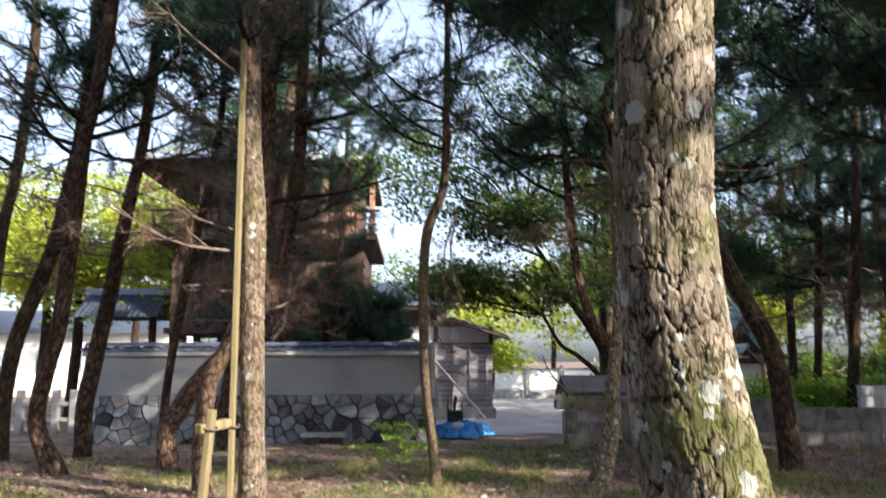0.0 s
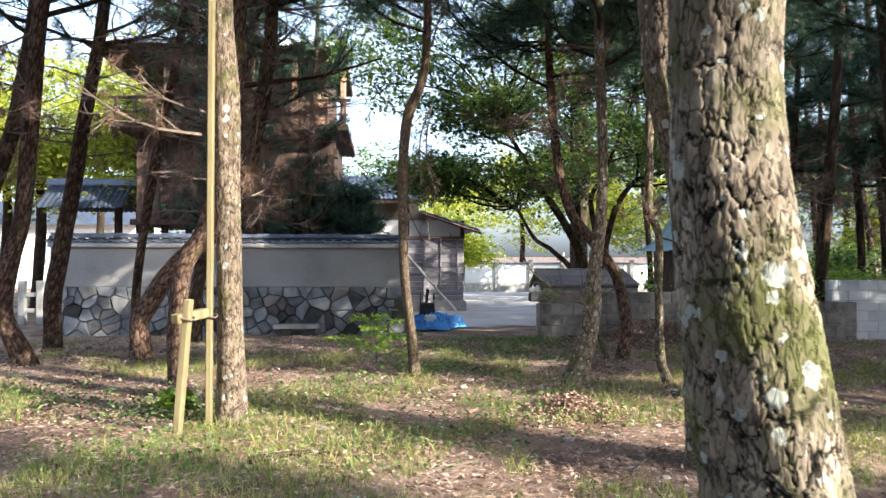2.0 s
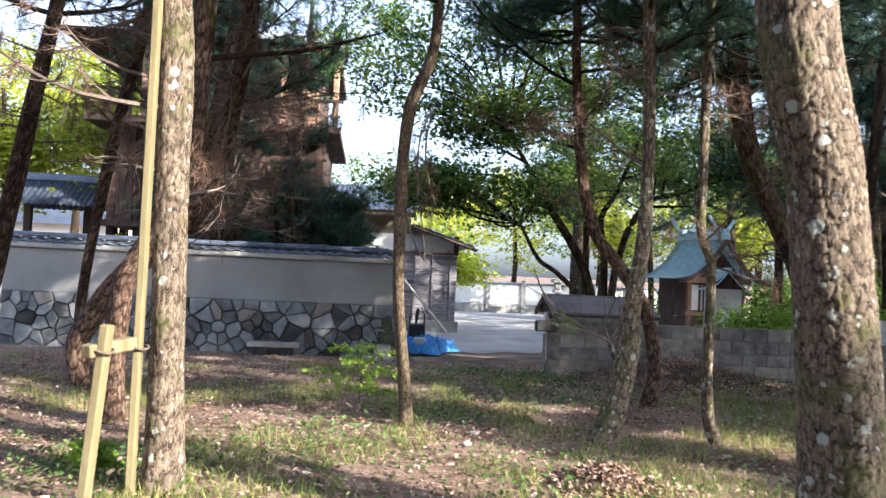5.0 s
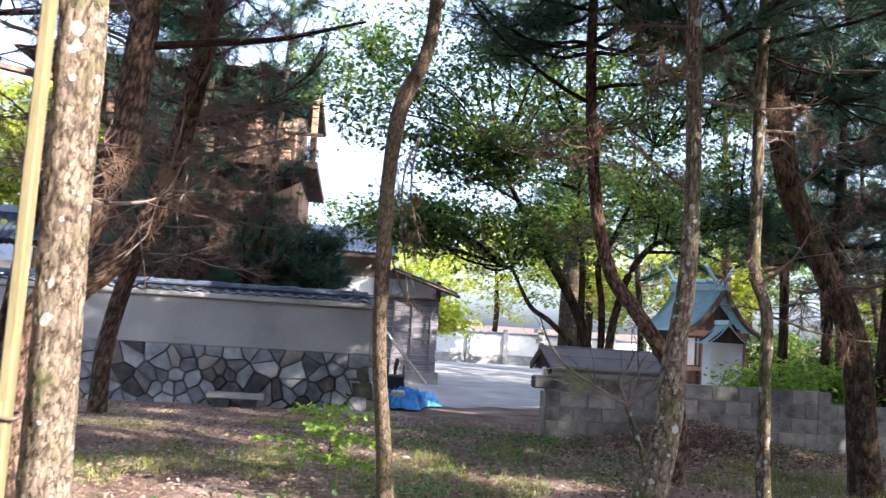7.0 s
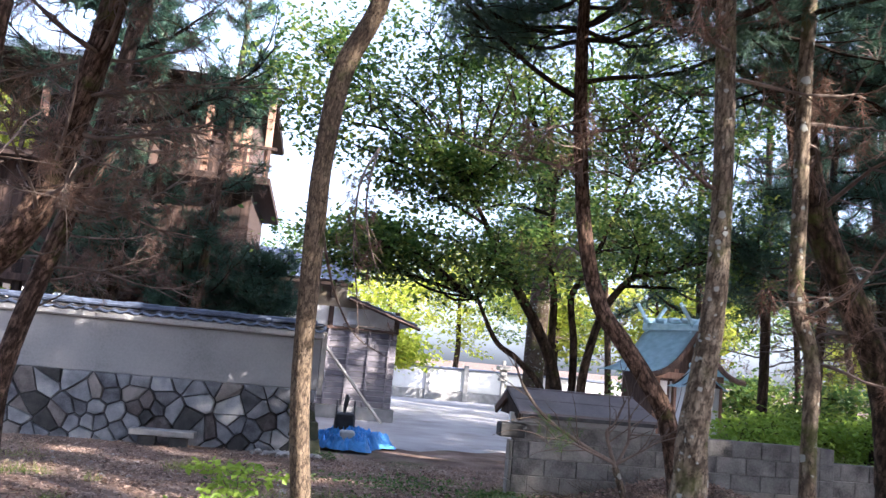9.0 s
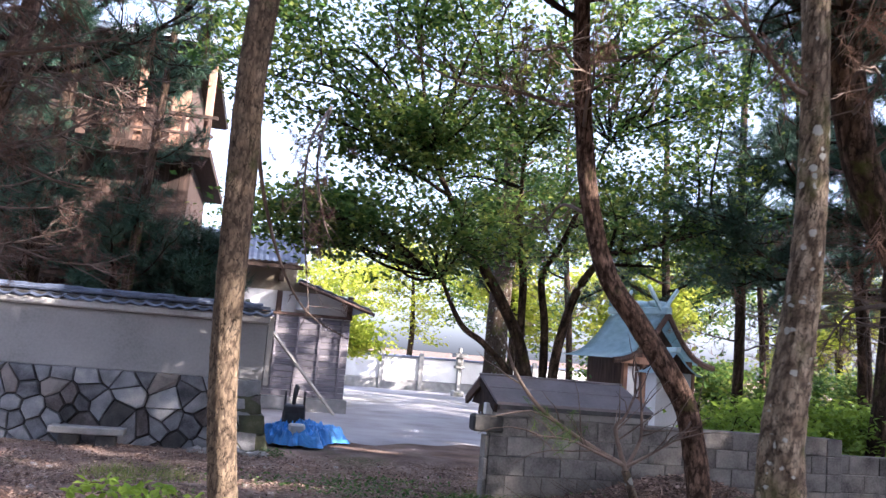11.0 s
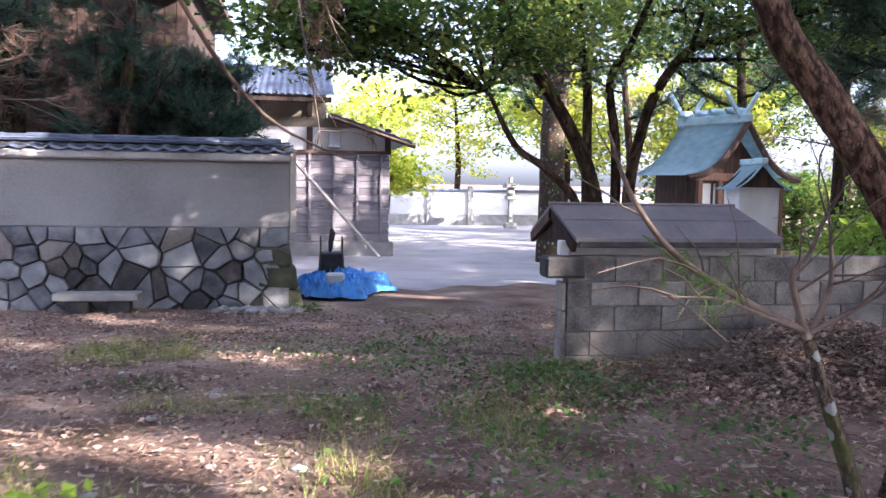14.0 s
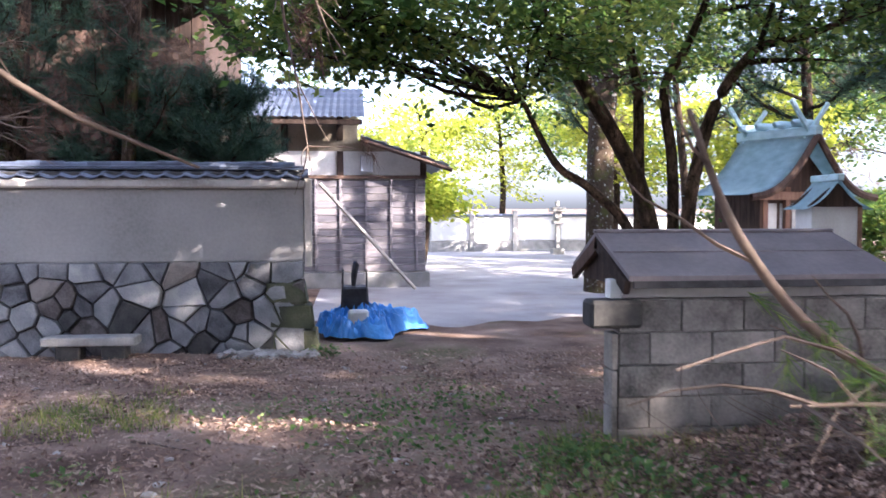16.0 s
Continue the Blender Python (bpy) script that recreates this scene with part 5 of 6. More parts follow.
def far_walls():
    w = thing("wall_far", (10, 46, -0.47), "long white far wall with grey posts and a dark base across the yard", "wall", kind="structure")
    part("panel", box_bm(4.3, 18.0, 46, 46.3, 0.0, 1.05, 0.02), WHITE_PLASTER, w)
    part("plinth", box_bm(4.25, 18.0, 45.95, 46.35, -0.5, -0.003, 0.02), GREYSTONE, w)
    for k in range(8):
        x = 4.3 + k * 1.9
        part("post", box_bm(x - 0.12, x + 0.12, 45.88, 45.99, -0.5, 1.3, 0.02), GREYSTONE, w)
    part("coping", box_bm(4.2, 18.0, 45.9, 46.4, 1.053, 1.16, 0.02), TILE, w)
    n = thing("lantern", (9.4, 43.6, -0.47), "pale stone lantern in the yard", "lantern")
    for z0, z1, wd in ((-0.5, -0.25, 0.5), (-0.247, 0.75, 0.17), (0.753, 0.9, 0.42), (0.903, 1.25, 0.3), (1.253, 1.45, 0.6), (1.453, 1.7, 0.16)):
        part("block", box_bm(9.4 - wd / 2, 9.4 + wd / 2, 43.6 - wd / 2, 43.6 + wd / 2, z0, z1, 0.03), GREYSTONE, n)
    f = thing("stone_fence", (-12, 24.5, -0.5), "row of pale stone fence posts with rails", "fence")
    for k in range(16):
        x = -16.2 + k * 0.5
        bm = box_bm(x - 0.1, x + 0.1, 24.4, 24.6, -0.5, 0.75, 0.02)
        part("post", bm, GREYSTONE, f)
    part("rail", box_bm(-16.4, -8.5, 24.46, 24.54, 0.3, 0.42, 0.01), GREYSTONE, f)
    part("rail", box_bm(-16.4, -8.5, 24.46, 24.54, -0.15, -0.03, 0.01), GREYSTONE, f)


far_walls()


def pale_house():
    """A long pale house in full sun far beyond the end of the wall."""
    h = thing("pale_house", (-26, 52, -0.5), "long pale house standing in full sun beyond the fence", "house")
    wall = part("wall", box_bm(-38, -15, 52, 58, -0.6, 3.4, 0.02), WHITE_PLASTER, h)
    for k in range(8):
        x = -36.5 + k * 2.7
        win = part("window", box_bm(x, x + 1.3, 51.95, 51.997, 0.9, 2.3, 0.01), GREYSTONE, wall)
        part("pane", box_bm(x + 0.08, x + 1.22, 51.93, 51.947, 0.98, 2.22, 0.004), ZINC, win)
    for a, b in ((51.3, 55.0), (58.7, 55.0)):
        bm = bmesh.new()
        bm.faces.new([bm.verts.new(p) for p in ((-38.5, a, 3.3), (-14.5, a, 3.3), (-14.5, b, 4.9), (-38.5, b, 4.9))])
        bmesh.ops.solidify(bm, geom=list(bm.faces), thickness=0.12)
        bmesh.ops.recalc_face_normals(bm, faces=list(bm.faces))
        part("roof_slope", bm, TILE, h)


pale_house()

# ---- stakes at the young pine ----


def stakes():
    s = thing("tree_stake", (-1.8, 8.0, 0), "pair of yellowed squared tree stakes joined by a short rail", "stake")

    def timber(name, a, b, w, d):
        """A squared timber from a to b."""
        a, b = Vector(a), Vector(b)
        bm = box_bm(-w / 2, w / 2, -d / 2, d / 2, 0, (b - a).length, 0.008)
        bm.transform(Matrix.Translation(a) @ (b - a).to_track_quat("Z", "Y").to_matrix().to_4x4())
        return part(name, bm, STAKE, s)

    timber("tall_stake", (-1.595, 7.5, -0.1), (-1.585, 7.5, 4.7), 0.085, 0.05)
    timber("short_stake", (-1.80, 7.22, -0.1), (-1.70, 7.2, 1.11), 0.085, 0.06)
    rail = timber("rail", (-1.80, 7.14, 0.95), (-1.62, 7.48, 0.98), 0.08, 0.08)
    for x, y in ((-1.715, 7.2), (-1.59, 7.5)):
        v, f = sweep([(x + 0.062 * math.cos(k), y + 0.062 * math.sin(k), 0.95 + 0.01 * math.sin(2 * k)) for k in np.linspace(0, 6.28, 14)], [0.009] * 14, 5)
        part("rope_tie", mesh_np("rope_tie", v, f, TWIG, flat=False), TWIG, rail, "brown rope tie")

stakes()

# ---- broad-leaved trees ----


def leafy_tree(name, base, stems, crowns, leaves, size, material, label, seed, clumps=160, bark=None, spread=0.3, category="tree", limbs=40):
    """Stems from a base; limbs reach into ellipsoid crowns (cx, cy, cz, rx, ry, rz); leaves lie in flat uneven sprays."""
    r = np.random.default_rng(seed)
    bark = bark or BARK_DARK
    t = thing(name, base, label, category)
    axes = []
    for k, ctrl in enumerate(stems):
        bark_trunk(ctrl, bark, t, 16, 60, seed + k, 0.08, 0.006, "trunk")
        axes.append(spline(ctrl, 30))
    tips = []
    for k in range(clumps):
        cx, cy, cz, rx, ry, rz = crowns[k % len(crowns)]
        d = r.normal(size=3)
        d /= np.linalg.norm(d)
        tips.append(np.array([cx, cy, cz]) + d * np.array([rx, ry, rz]) * r.uniform(0.1, 1.0) ** 0.5)
    tips = np.array(tips)
    mains = []
    for q in tips[:limbs]:
        best = None
        for a in axes:
            up = a[(a[:, 2] < q[2] - 0.1) & (np.arange(30) > 6)]
            if len(up) == 0:
                continue
            d = np.linalg.norm(up[:, :3] - q, axis=1)
            i = int(np.argmin(d))
            if best is None or d[i] < best[0]:
                best = (d[i], up[i])
        if best is None:
            continue
        a = best[1]
        mid = (a[:3] * 0.55 + q * 0.45) + r.normal(size=3) * 0.12 * best[0] + [0, 0, 0.08 * best[0]]
        L = spline([(*a[:3], min(0.05, a[3] * 0.7)), (*mid, 0.024), (*q, 0.007)], 12)
        v, f = sweep(L[:, :3], L[:, 3], 5)
        part("branch", mesh_np("branch", v, f, bark), None, t)
        mains.append(L)
    if mains:
        M = np.concatenate([m[3:] for m in mains])
        tw = []
        for q in tips[limbs:]:
            d = np.linalg.norm(M[:, :3] - q, axis=1) + 2.0 * np.maximum(0, M[:, 2] - q[2])
            a = M[int(np.argmin(d))]
            mid = (a[:3] + q) / 2 + r.normal(size=3) * 0.1
            L = spline([(*a[:3], 0.010), (*mid, 0.006), (*q, 0.003)], 6)
            tw.append(sweep(L[:, :3], L[:, 3], 3))
        if tw:
            v, f = joined(tw)
            tagged(part("twig_spray", mesh_np("twig_spray", v, f, bark), None, t), kind="stuff")
    per = max(1, leaves // len(tips))
    C = np.repeat(tips, per, axis=0) + r.normal(size=(len(tips) * per, 3)) * np.array([spread, spread, spread * 0.35]) * np.repeat(r.uniform(0.6, 1.4, (len(tips), 1)), per, axis=0)
    v, f = leaf_cloud(C, size, r)
    tagged(part("crown", mesh_np("crown", v, f, material), None, t), kind="stuff")
    return t


big_leafy = leafy_tree("leafy_tree", (4.8, 20, -0.4), [
    [(4.95, 20.0, -0.5, 0.13), (4.85, 20.0, 0.6, 0.12), (4.58, 20.0, 1.63, 0.11), (4.22, 19.9, 2.27, 0.095), (3.68, 19.8, 3.05, 0.08), (3.25, 19.6, 3.67, 0.06), (2.6, 19.3, 4.6, 0.03)],
    [(4.7, 20.1, -0.5, 0.09), (4.62, 20.1, 1.2, 0.08), (4.60, 20.1, 2.1, 0.07), (4.58, 20.1, 2.85, 0.065), (4.46, 20.1, 3.58, 0.05), (4.43, 20.1, 5.2, 0.025)],
    [(5.05, 20.1, -0.5, 0.09), (5.05, 20.1, 1.2, 0.08), (5.02, 20.1, 2.05, 0.07), (4.92, 20.1, 2.87, 0.06), (5.21, 20.1, 3.4, 0.05), (5.54, 20.1, 4.2, 0.04), (6.0, 20.1, 5.4, 0.02)],
    [(5.15, 19.9, -0.5, 0.10), (5.16, 19.9, 1.2, 0.09), (5.3, 19.9, 2.06, 0.08), (5.5, 19.8, 2.73, 0.07), (5.91, 19.7, 3.29, 0.055), (6.44, 19.6, 3.44, 0.045), (7.7, 19.4, 3.89, 0.03), (9.0, 19.2, 4.25, 0.015)],
    [(4.6, 19.8, -0.5, 0.08), (4.43, 19.8, 1.0, 0.07), (3.9, 19.7, 1.6, 0.055), (3.43, 19.6, 1.91, 0.045), (3.0, 19.4, 2.6, 0.025)],
], [(4.6, 20, 4.9, 3.4, 2.4, 1.5), (3.0, 19.2, 3.3, 1.9, 1.4, 0.8), (7.0, 19.6, 4.2, 2.4, 1.8, 1.2), (4.8, 20, 6.8, 3.6, 2.4, 1.5), (2.1, 19.2, 4.8, 1.2, 1.0, 0.7), (3.2, 19.6, 6.0, 2.4, 1.6, 1.3), (4.2, 19.0, 7.6, 3.4, 2.0, 1.3), (6.2, 19.2, 6.2, 2.6, 1.8, 1.2), (0.95, 18.5, 3.2, 1.1, 0.9, 0.55), (0.3, 19.0, 6.0, 1.7, 1.1, 1.3)], 50000, 0.115, LEAF, "spreading leafy tree with several dark stems over a low roof", 41, 1000, limbs=100)
bough(big_leafy, [(0.9, 17.6, 4.6, 0.02), (0.62, 16.4, 3.8, 0.016), (0.6, 16.0, 2.9, 0.012), (0.7, 16.0, 2.3, 0.008), (0.8, 16.0, 1.65, 0.003)], 12, 26, 0.5)
bough(big_leafy, [(0.9, 17.6, 4.6, 0.018), (0.72, 16.3, 3.6, 0.014), (0.85, 16.0, 2.8, 0.010), (1.05, 16.0, 2.45, 0.004)], 13, 24, 0.8)
leafy_tree("old_tree", (6.6, 28.3, -0.5), [[(6.65, 28.3, -0.6, 0.42), (6.6, 28.3, 0.3, 0.34), (6.58, 28.3, 2.4, 0.30), (6.7, 28.3, 5.0, 0.26), (6.6, 28.4, 8.0, 0.15)]], [(6.2, 28.3, 6.5, 3.2, 2.5, 2.0), (8.0, 28.3, 5.4, 2.0, 2.0, 1.4)], 9000, 0.14, LEAF, "big old tree with a thick pale trunk in the yard", 43, 180, bark=BARK_PALE)
# trees beyond the yard and the wall; LEAF_SUN ones carry sunlight in their colour
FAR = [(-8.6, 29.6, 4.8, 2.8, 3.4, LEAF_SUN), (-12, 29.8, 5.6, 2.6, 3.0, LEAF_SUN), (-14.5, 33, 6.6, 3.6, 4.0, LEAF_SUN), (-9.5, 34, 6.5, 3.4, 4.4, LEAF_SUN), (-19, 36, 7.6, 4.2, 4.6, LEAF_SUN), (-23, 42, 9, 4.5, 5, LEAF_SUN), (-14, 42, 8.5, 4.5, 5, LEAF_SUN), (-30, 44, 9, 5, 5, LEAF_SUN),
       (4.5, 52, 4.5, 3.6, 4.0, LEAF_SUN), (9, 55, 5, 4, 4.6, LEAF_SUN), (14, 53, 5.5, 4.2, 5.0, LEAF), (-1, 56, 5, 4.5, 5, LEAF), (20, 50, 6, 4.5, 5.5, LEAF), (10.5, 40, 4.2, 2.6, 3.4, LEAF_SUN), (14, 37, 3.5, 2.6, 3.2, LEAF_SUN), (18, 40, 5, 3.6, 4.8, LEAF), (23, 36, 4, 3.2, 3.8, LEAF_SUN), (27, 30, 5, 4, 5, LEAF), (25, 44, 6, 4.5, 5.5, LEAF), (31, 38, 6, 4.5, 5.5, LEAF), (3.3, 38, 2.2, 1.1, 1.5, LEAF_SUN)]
for k, (x, y, z, rx, rz, m) in enumerate(FAR):
    lobes = [(x + r_t.uniform(-0.6, 0.6) * rx, y + r_t.uniform(-0.5, 0.5) * rx, z + r_t.uniform(-0.45, 0.5) * rz, rx * r_t.uniform(0.4, 0.65), rx * 0.55, rz * r_t.uniform(0.3, 0.5)) for _ in range(6)]
    leafy_tree("leafy_tree", (x, y, -0.5), [[(x, y, -0.6, 0.2), (x + 0.2, y, z * 0.5, 0.16), (x - 0.1, y, z + rz * 0.4, 0.05)]], lobes, 6500, 0.24, m, "leafy tree in the distance, coloured a sunlit yellow-green" if m is LEAF_SUN else "green leafy tree in the distance", 60 + k, 150, spread=0.5, limbs=14)
# low green shrubs behind the block wall
for k, (x, y) in enumerate(((6.6, 16.6), (7.8, 17.0), (9.0, 17.4), (10.2, 17.2), (11.6, 17.6), (13.0, 17.2), (8.4, 19.0), (10.8, 19.5))):
    leafy_tree("shrub", (x, y, -0.3), [[(x, y, -0.4, 0.03), (x, y, 0.2, 0.025), (x + 0.1, y, 0.7, 0.015)]], [(x, y, 0.55, 0.75, 0.6, 0.45), (x + 0.3, y, 0.8, 0.5, 0.4, 0.35)], 2600, 0.11, LEAF_BRIGHT, "bright green leafy undergrowth behind the block wall", 200 + k, 50, limbs=10, category="shrub")

# dark pine behind the wall, before the tower
for k, (x, y, tip, reach) in enumerate(((-2.7, 23.2, 4.0, 1.8), (-1.3, 23.4, 3.4, 1.5))):
    pine([(x, y, -0.4, 0.13), (x + 0.1, y, 1.2, 0.11), (x + 0.25, y, 2.4, 0.08)], BARK_DARK, "bushy dark young pine behind the plastered wall", 18, 60, 51 + k, 0.07, 0.008, tip, 34, 1.8, reach, 3, tufts=75, width=0.009, length=0.15, high=0)
pine([(-4.1, 23.2, -0.4, 0.2), (-4.0, 23.2, 2.0, 0.18), (-3.8, 23.2, 4.5, 0.15), (-3.7, 23.2, 6.5, 0.12)], BARK_DARK, "dense dark pine rising behind the plastered wall", 24, 100, 59, 0.07, 0.008, 10, 44, 2.2, 2.1, 44, tufts=60, width=0.009, length=0.15)
pine([(-2.2, 22.6, -0.4, 0.12), (-2.15, 22.6, 2.0, 0.10), (-2.0, 22.6, 4.5, 0.085), (-1.9, 22.6, 6.5, 0.07)], BARK_DARK, "half-dead pine with brown twigs behind the plastered wall", 20, 80, 63, 0.07, 0.006, 9.5, 26, 4.4, 1.5, 46, tufts=50, width=0.008, length=0.15, high=5)
# the wood beyond the block wall and to the side
WOOD = [(9.3, 19.3), (10.4, 22.8), (8.8, 16.8), (13.5, 25.5), (16.5, 31), (20, 33), (22, 26), (11, 34), (24, 20), (26, 26), (11.5, 18.2), (12.9, 22), (14.5, 19), (15.5, 25), (12, 29), (17, 21), (14, 14.5), (10.5, 12.2), (16.5, 16), (18, 28), (8.0, 33), (21, 20), (20, 14)]
for k, (x, y) in enumerate(WOOD):
    lean = r_t.uniform(-0.6, 0.6)
    rad = r_t.uniform(0.10, 0.16)
    pine([(x, y, 0.0, rad), (x + lean * 0.4, y, 2.5, rad * 0.85), (x + lean, y + 0.2, 5.5, rad * 0.7)], BARK_DARK, "dark pine in the wood beyond the block wall", 16, 60, 70 + k, 0.08, 0.008, r_t.uniform(9, 11.5), 24, 3.3, 2.9, 9, tufts=40, width=0.011, length=0.17, per=18, high=0)
# unseen pines added beside and behind the walker, whose crowns shade the floor
SHADE = [(-3, -4), (-6, 1), (-9.5, 11)]
along, across = Vector((0.8, -0.6)), Vector((0.6, 0.8))
for s in (8.5, 12.5, 17.0, 22.0):
    p = -12.0 + r_t.uniform(0, 1.5)
    while p < 24:
        if not -3.4 < p < 2.9 and not (s < 18 and 2.9 < p < 6.2):
            q = Vector((-1.8, 6.5)) + s * along + p * across
            SHADE.append((q.x, q.y))
        p += r_t.uniform(1.7, 2.7)
SHADE += [(7.4, 6.2), (15.3, -7.6), (17.4, -6.2), (19.5, -10.2), (21.4, -12.6)]
for k, (x, y) in enumerate(SHADE):
    lean = r_t.uniform(-0.5, 0.5)
    rad = r_t.uniform(0.12, 0.17)
    pine([(x, y, 0.0, rad), (x + lean * 0.4, y, 2.5, rad * 0.85), (x + lean, y + 0.2, 5.5, rad * 0.7)], BARK_GREY, "unseen pine beside the path, added to cast shade", 12, 40, 120 + k, 0.08, 0.008, r_t.uniform(9.5, 12.5), 30, 2.6, 2.0, 0, tufts=26, width=0.045, length=0.28, per=11, high=0, sprays=False)

# two more unseen pines, added to shade the slim and the staked trunk
for k, (x, y, low, tip, reach) in enumerate(((5.65, 6.6, 3.9, 9.0, 1.9), (6.4, 3.0, 6.6, 11.0, 2.1))):
    pine([(x, y, 0.0, 0.14), (x + 0.1, y, 2.5, 0.12), (x, y + 0.1, 5.5, 0.1)], BARK_GREY, "unseen pine beside the path, added to cast shade", 12, 40, 180 + k, 0.08, 0.008, tip, 30, low, reach, 0, tufts=26, width=0.045, length=0.28, per=11, high=0, sprays=False)

# high crowns out of view, added to dim the sky light on the near floor
for k, (x, y) in enumerate(((-5.0, -1.5), (-4.8, 3.6), (-1.6, -2.8), (-7.6, 4.4), (-9.4, 7.2), (1.2, -5.0), (-3.6, -7.0), (2.8, -1.4), (-7.5, -3.5), (-8.2, 0.6))):
    pine([(x, y, 0.0, 0.15), (x + 0.1, y, 2.5, 0.13), (x, y + 0.1, 5.5, 0.11)], BARK_GREY, "unseen tall pine beside the path, added to cut sky light", 12, 40, 190 + k, 0.08, 0.008, 12.0, 34, 6.4, 2.9, 0, tufts=26, width=0.05, length=0.3, per=11, high=0, sprays=False)
# small unseen pine, added to dapple the sun on the old mossy trunk
pine([(5.0, -2.2, 0.0, 0.14), (5.1, -2.2, 2.5, 0.12), (5.0, -2.1, 5.0, 0.1)], BARK_GREY, "unseen pine beside the path, added to cast shade", 12, 40, 188, 0.08, 0.008, 7.8, 22, 4.3, 1.2, 0, tufts=26, width=0.045, length=0.28, per=10, high=0, sprays=False)

# ---- undergrowth ----


def sapling(base, height, seed, label, branches=11):
    """A thin stem with long arching sprays, leaflets in two rows along each."""
    r = np.random.default_rng(seed)
    t = thing("sapling", base, label, "sapling")
    b = np.array(base)
    C = []
    for k in range(branches):
        a = k * 2.4 + r.uniform(-0.3, 0.3)
        h = height * (0.35 + 0.65 * k / branches)
        reach = height * r.uniform(0.5, 0.78) * (1.0 - 0.35 * k / branches)
        out = np.array([math.cos(a), math.sin(a), 0])
        s = b + [0, 0, h * 0.62]
        e = s + out * reach + [0, 0, h * 0.22]
        m = s + out * reach * 0.5 + [0, 0, h * 0.26]
        L = spline([(*s, 0.005), (*m, 0.0035), (*e, 0.0015)], 16)
        v, f = sweep(L[:, :3], L[:, 3], 4)
        part("branch", mesh_np("branch", v, f, TWIG), None, t)
        side = np.array([-out[1], out[0], 0])
        for i, q in enumerate(L[3:, :3]):
            w = 0.075 * math.sin(0.5 + 2.3 * i / 13) * height / 0.75
            for sgn in (-1, 1):
                for u in (0.35, 0.7, 1.0):
                    C.append(q + side * sgn * w * u + r.normal(size=3) * [0.008, 0.008, 0.009])
    L = spline([(*b, 0.010), (*(b + [0.02, 0, height * 0.5]), 0.007), (*(b + [0, 0, height * 0.75]), 0.003)], 12)
    v, f = sweep(L[:, :3], L[:, 3], 6)
    part("stem", mesh_np("stem", v, f, TWIG), None, t)
    v, f = leaf_cloud(np.array(C), 0.06, r)
    part("leaves", mesh_np("leaves", v, f, LEAF_BRIGHT), None, t)


sapling((-0.2, 10.55, 0.02), 0.9, 3, "bright green sapling with small leaflets")
sapling((-2.0, 8.0, 0), 0.3, 4, "low green seedling at the foot of the stake")


def bare_shrub():
    t = thing("bare_shrub", (3.08, 11.95, 0.0), "forked half-dead shrub with thin twigs and a few needles", "shrub")
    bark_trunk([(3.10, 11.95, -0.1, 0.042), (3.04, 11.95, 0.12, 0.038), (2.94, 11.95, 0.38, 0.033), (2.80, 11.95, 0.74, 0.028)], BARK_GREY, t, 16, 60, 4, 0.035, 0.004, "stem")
    for k, ctrl in enumerate((
            [(2.80, 11.95, 0.74, 0.02), (2.74, 11.95, 0.9, 0.016), (2.70, 11.93, 1.03, 0.014), (2.76, 11.92, 1.10, 0.010), (2.84, 11.9, 1.3, 0.004)],
            [(2.80, 11.95, 0.74, 0.018), (2.88, 11.97, 0.88, 0.014), (2.92, 11.98, 1.01, 0.012), (2.90, 12.0, 1.35, 0.004)],
            [(2.80, 11.95, 0.76, 0.014), (2.95, 11.9, 0.86, 0.010), (3.10, 11.85, 0.97, 0.006), (3.2, 11.8, 1.1, 0.003)],
            [(2.79, 11.95, 0.77, 0.014), (2.59, 11.9, 0.84, 0.010), (2.33, 11.85, 0.93, 0.007), (2.05, 11.8, 0.95, 0.003)],
            [(2.79, 11.95, 0.77, 0.018), (2.5, 11.9, 0.90, 0.016), (2.15, 11.86, 1.10, 0.014), (1.92, 11.8, 1.34, 0.011), (1.8, 11.78, 1.6, 0.006)])):
        bough(t, ctrl, 30 + k, 7, 0.0, None, "branch")
    r = np.random.default_rng(36)
    C = np.array([(2.05 + 0.45 * r.random(), 11.85 + 0.1 * r.normal(), 0.9 + 0.2 * r.random()) for _ in range(16)])
    v, f = needle_tufts(C, r.normal(size=(16, 3)), 30, 0.09, 0.003, r)
    tagged(part("crown", mesh_np("crown", v, f, LEAF), None, t, "sparse green needles"), kind="stuff")

bare_shrub()


def scatter_grass():
    r = np.random.default_rng(77)
    n = 70000
    X = r.uniform(-7, 8, n)
    Y = 1.8 + 17 * r.random(n) ** 1.5
    keep = np.array([noise.noise((x * 0.55, y * 0.55, 2.0)) + 0.5 * noise.noise((x * 1.9, y * 1.9, 6.0)) > -0.02 + 0.045 * max(0, y - 8) for x, y in zip(X, Y)])
    X, Y = X[keep], Y[keep]
    Z = np.array([ground_z(x, y) for x, y in zip(X, Y)])
    B = np.stack([X, Y, Z], 1)
    blades = 4
    B = np.repeat(B, blades, axis=0) + r.normal(size=(len(B) * blades, 3)) * [0.02, 0.02, 0]
    m = len(B)
    H = (0.03 + 0.13 * r.random(m) ** 2)[:, None]
    D = r.normal(size=(m, 3)) * [0.5, 0.5, 0]
    D[:, 2] = 1
    a = r.random(m) * 6.28
    S = np.stack([np.cos(a), np.sin(a), np.zeros(m)], 1) * 0.004
    V = np.stack([B - S, B + S, B + D * H], 1).reshape(-1, 3)
    tagged(part("grass", mesh_np("grass", V, np.arange(m * 3).reshape(-1, 3), GRASS), GRASS), "thin yellow-green grass tufts on the forest floor", "grass", kind="stuff")


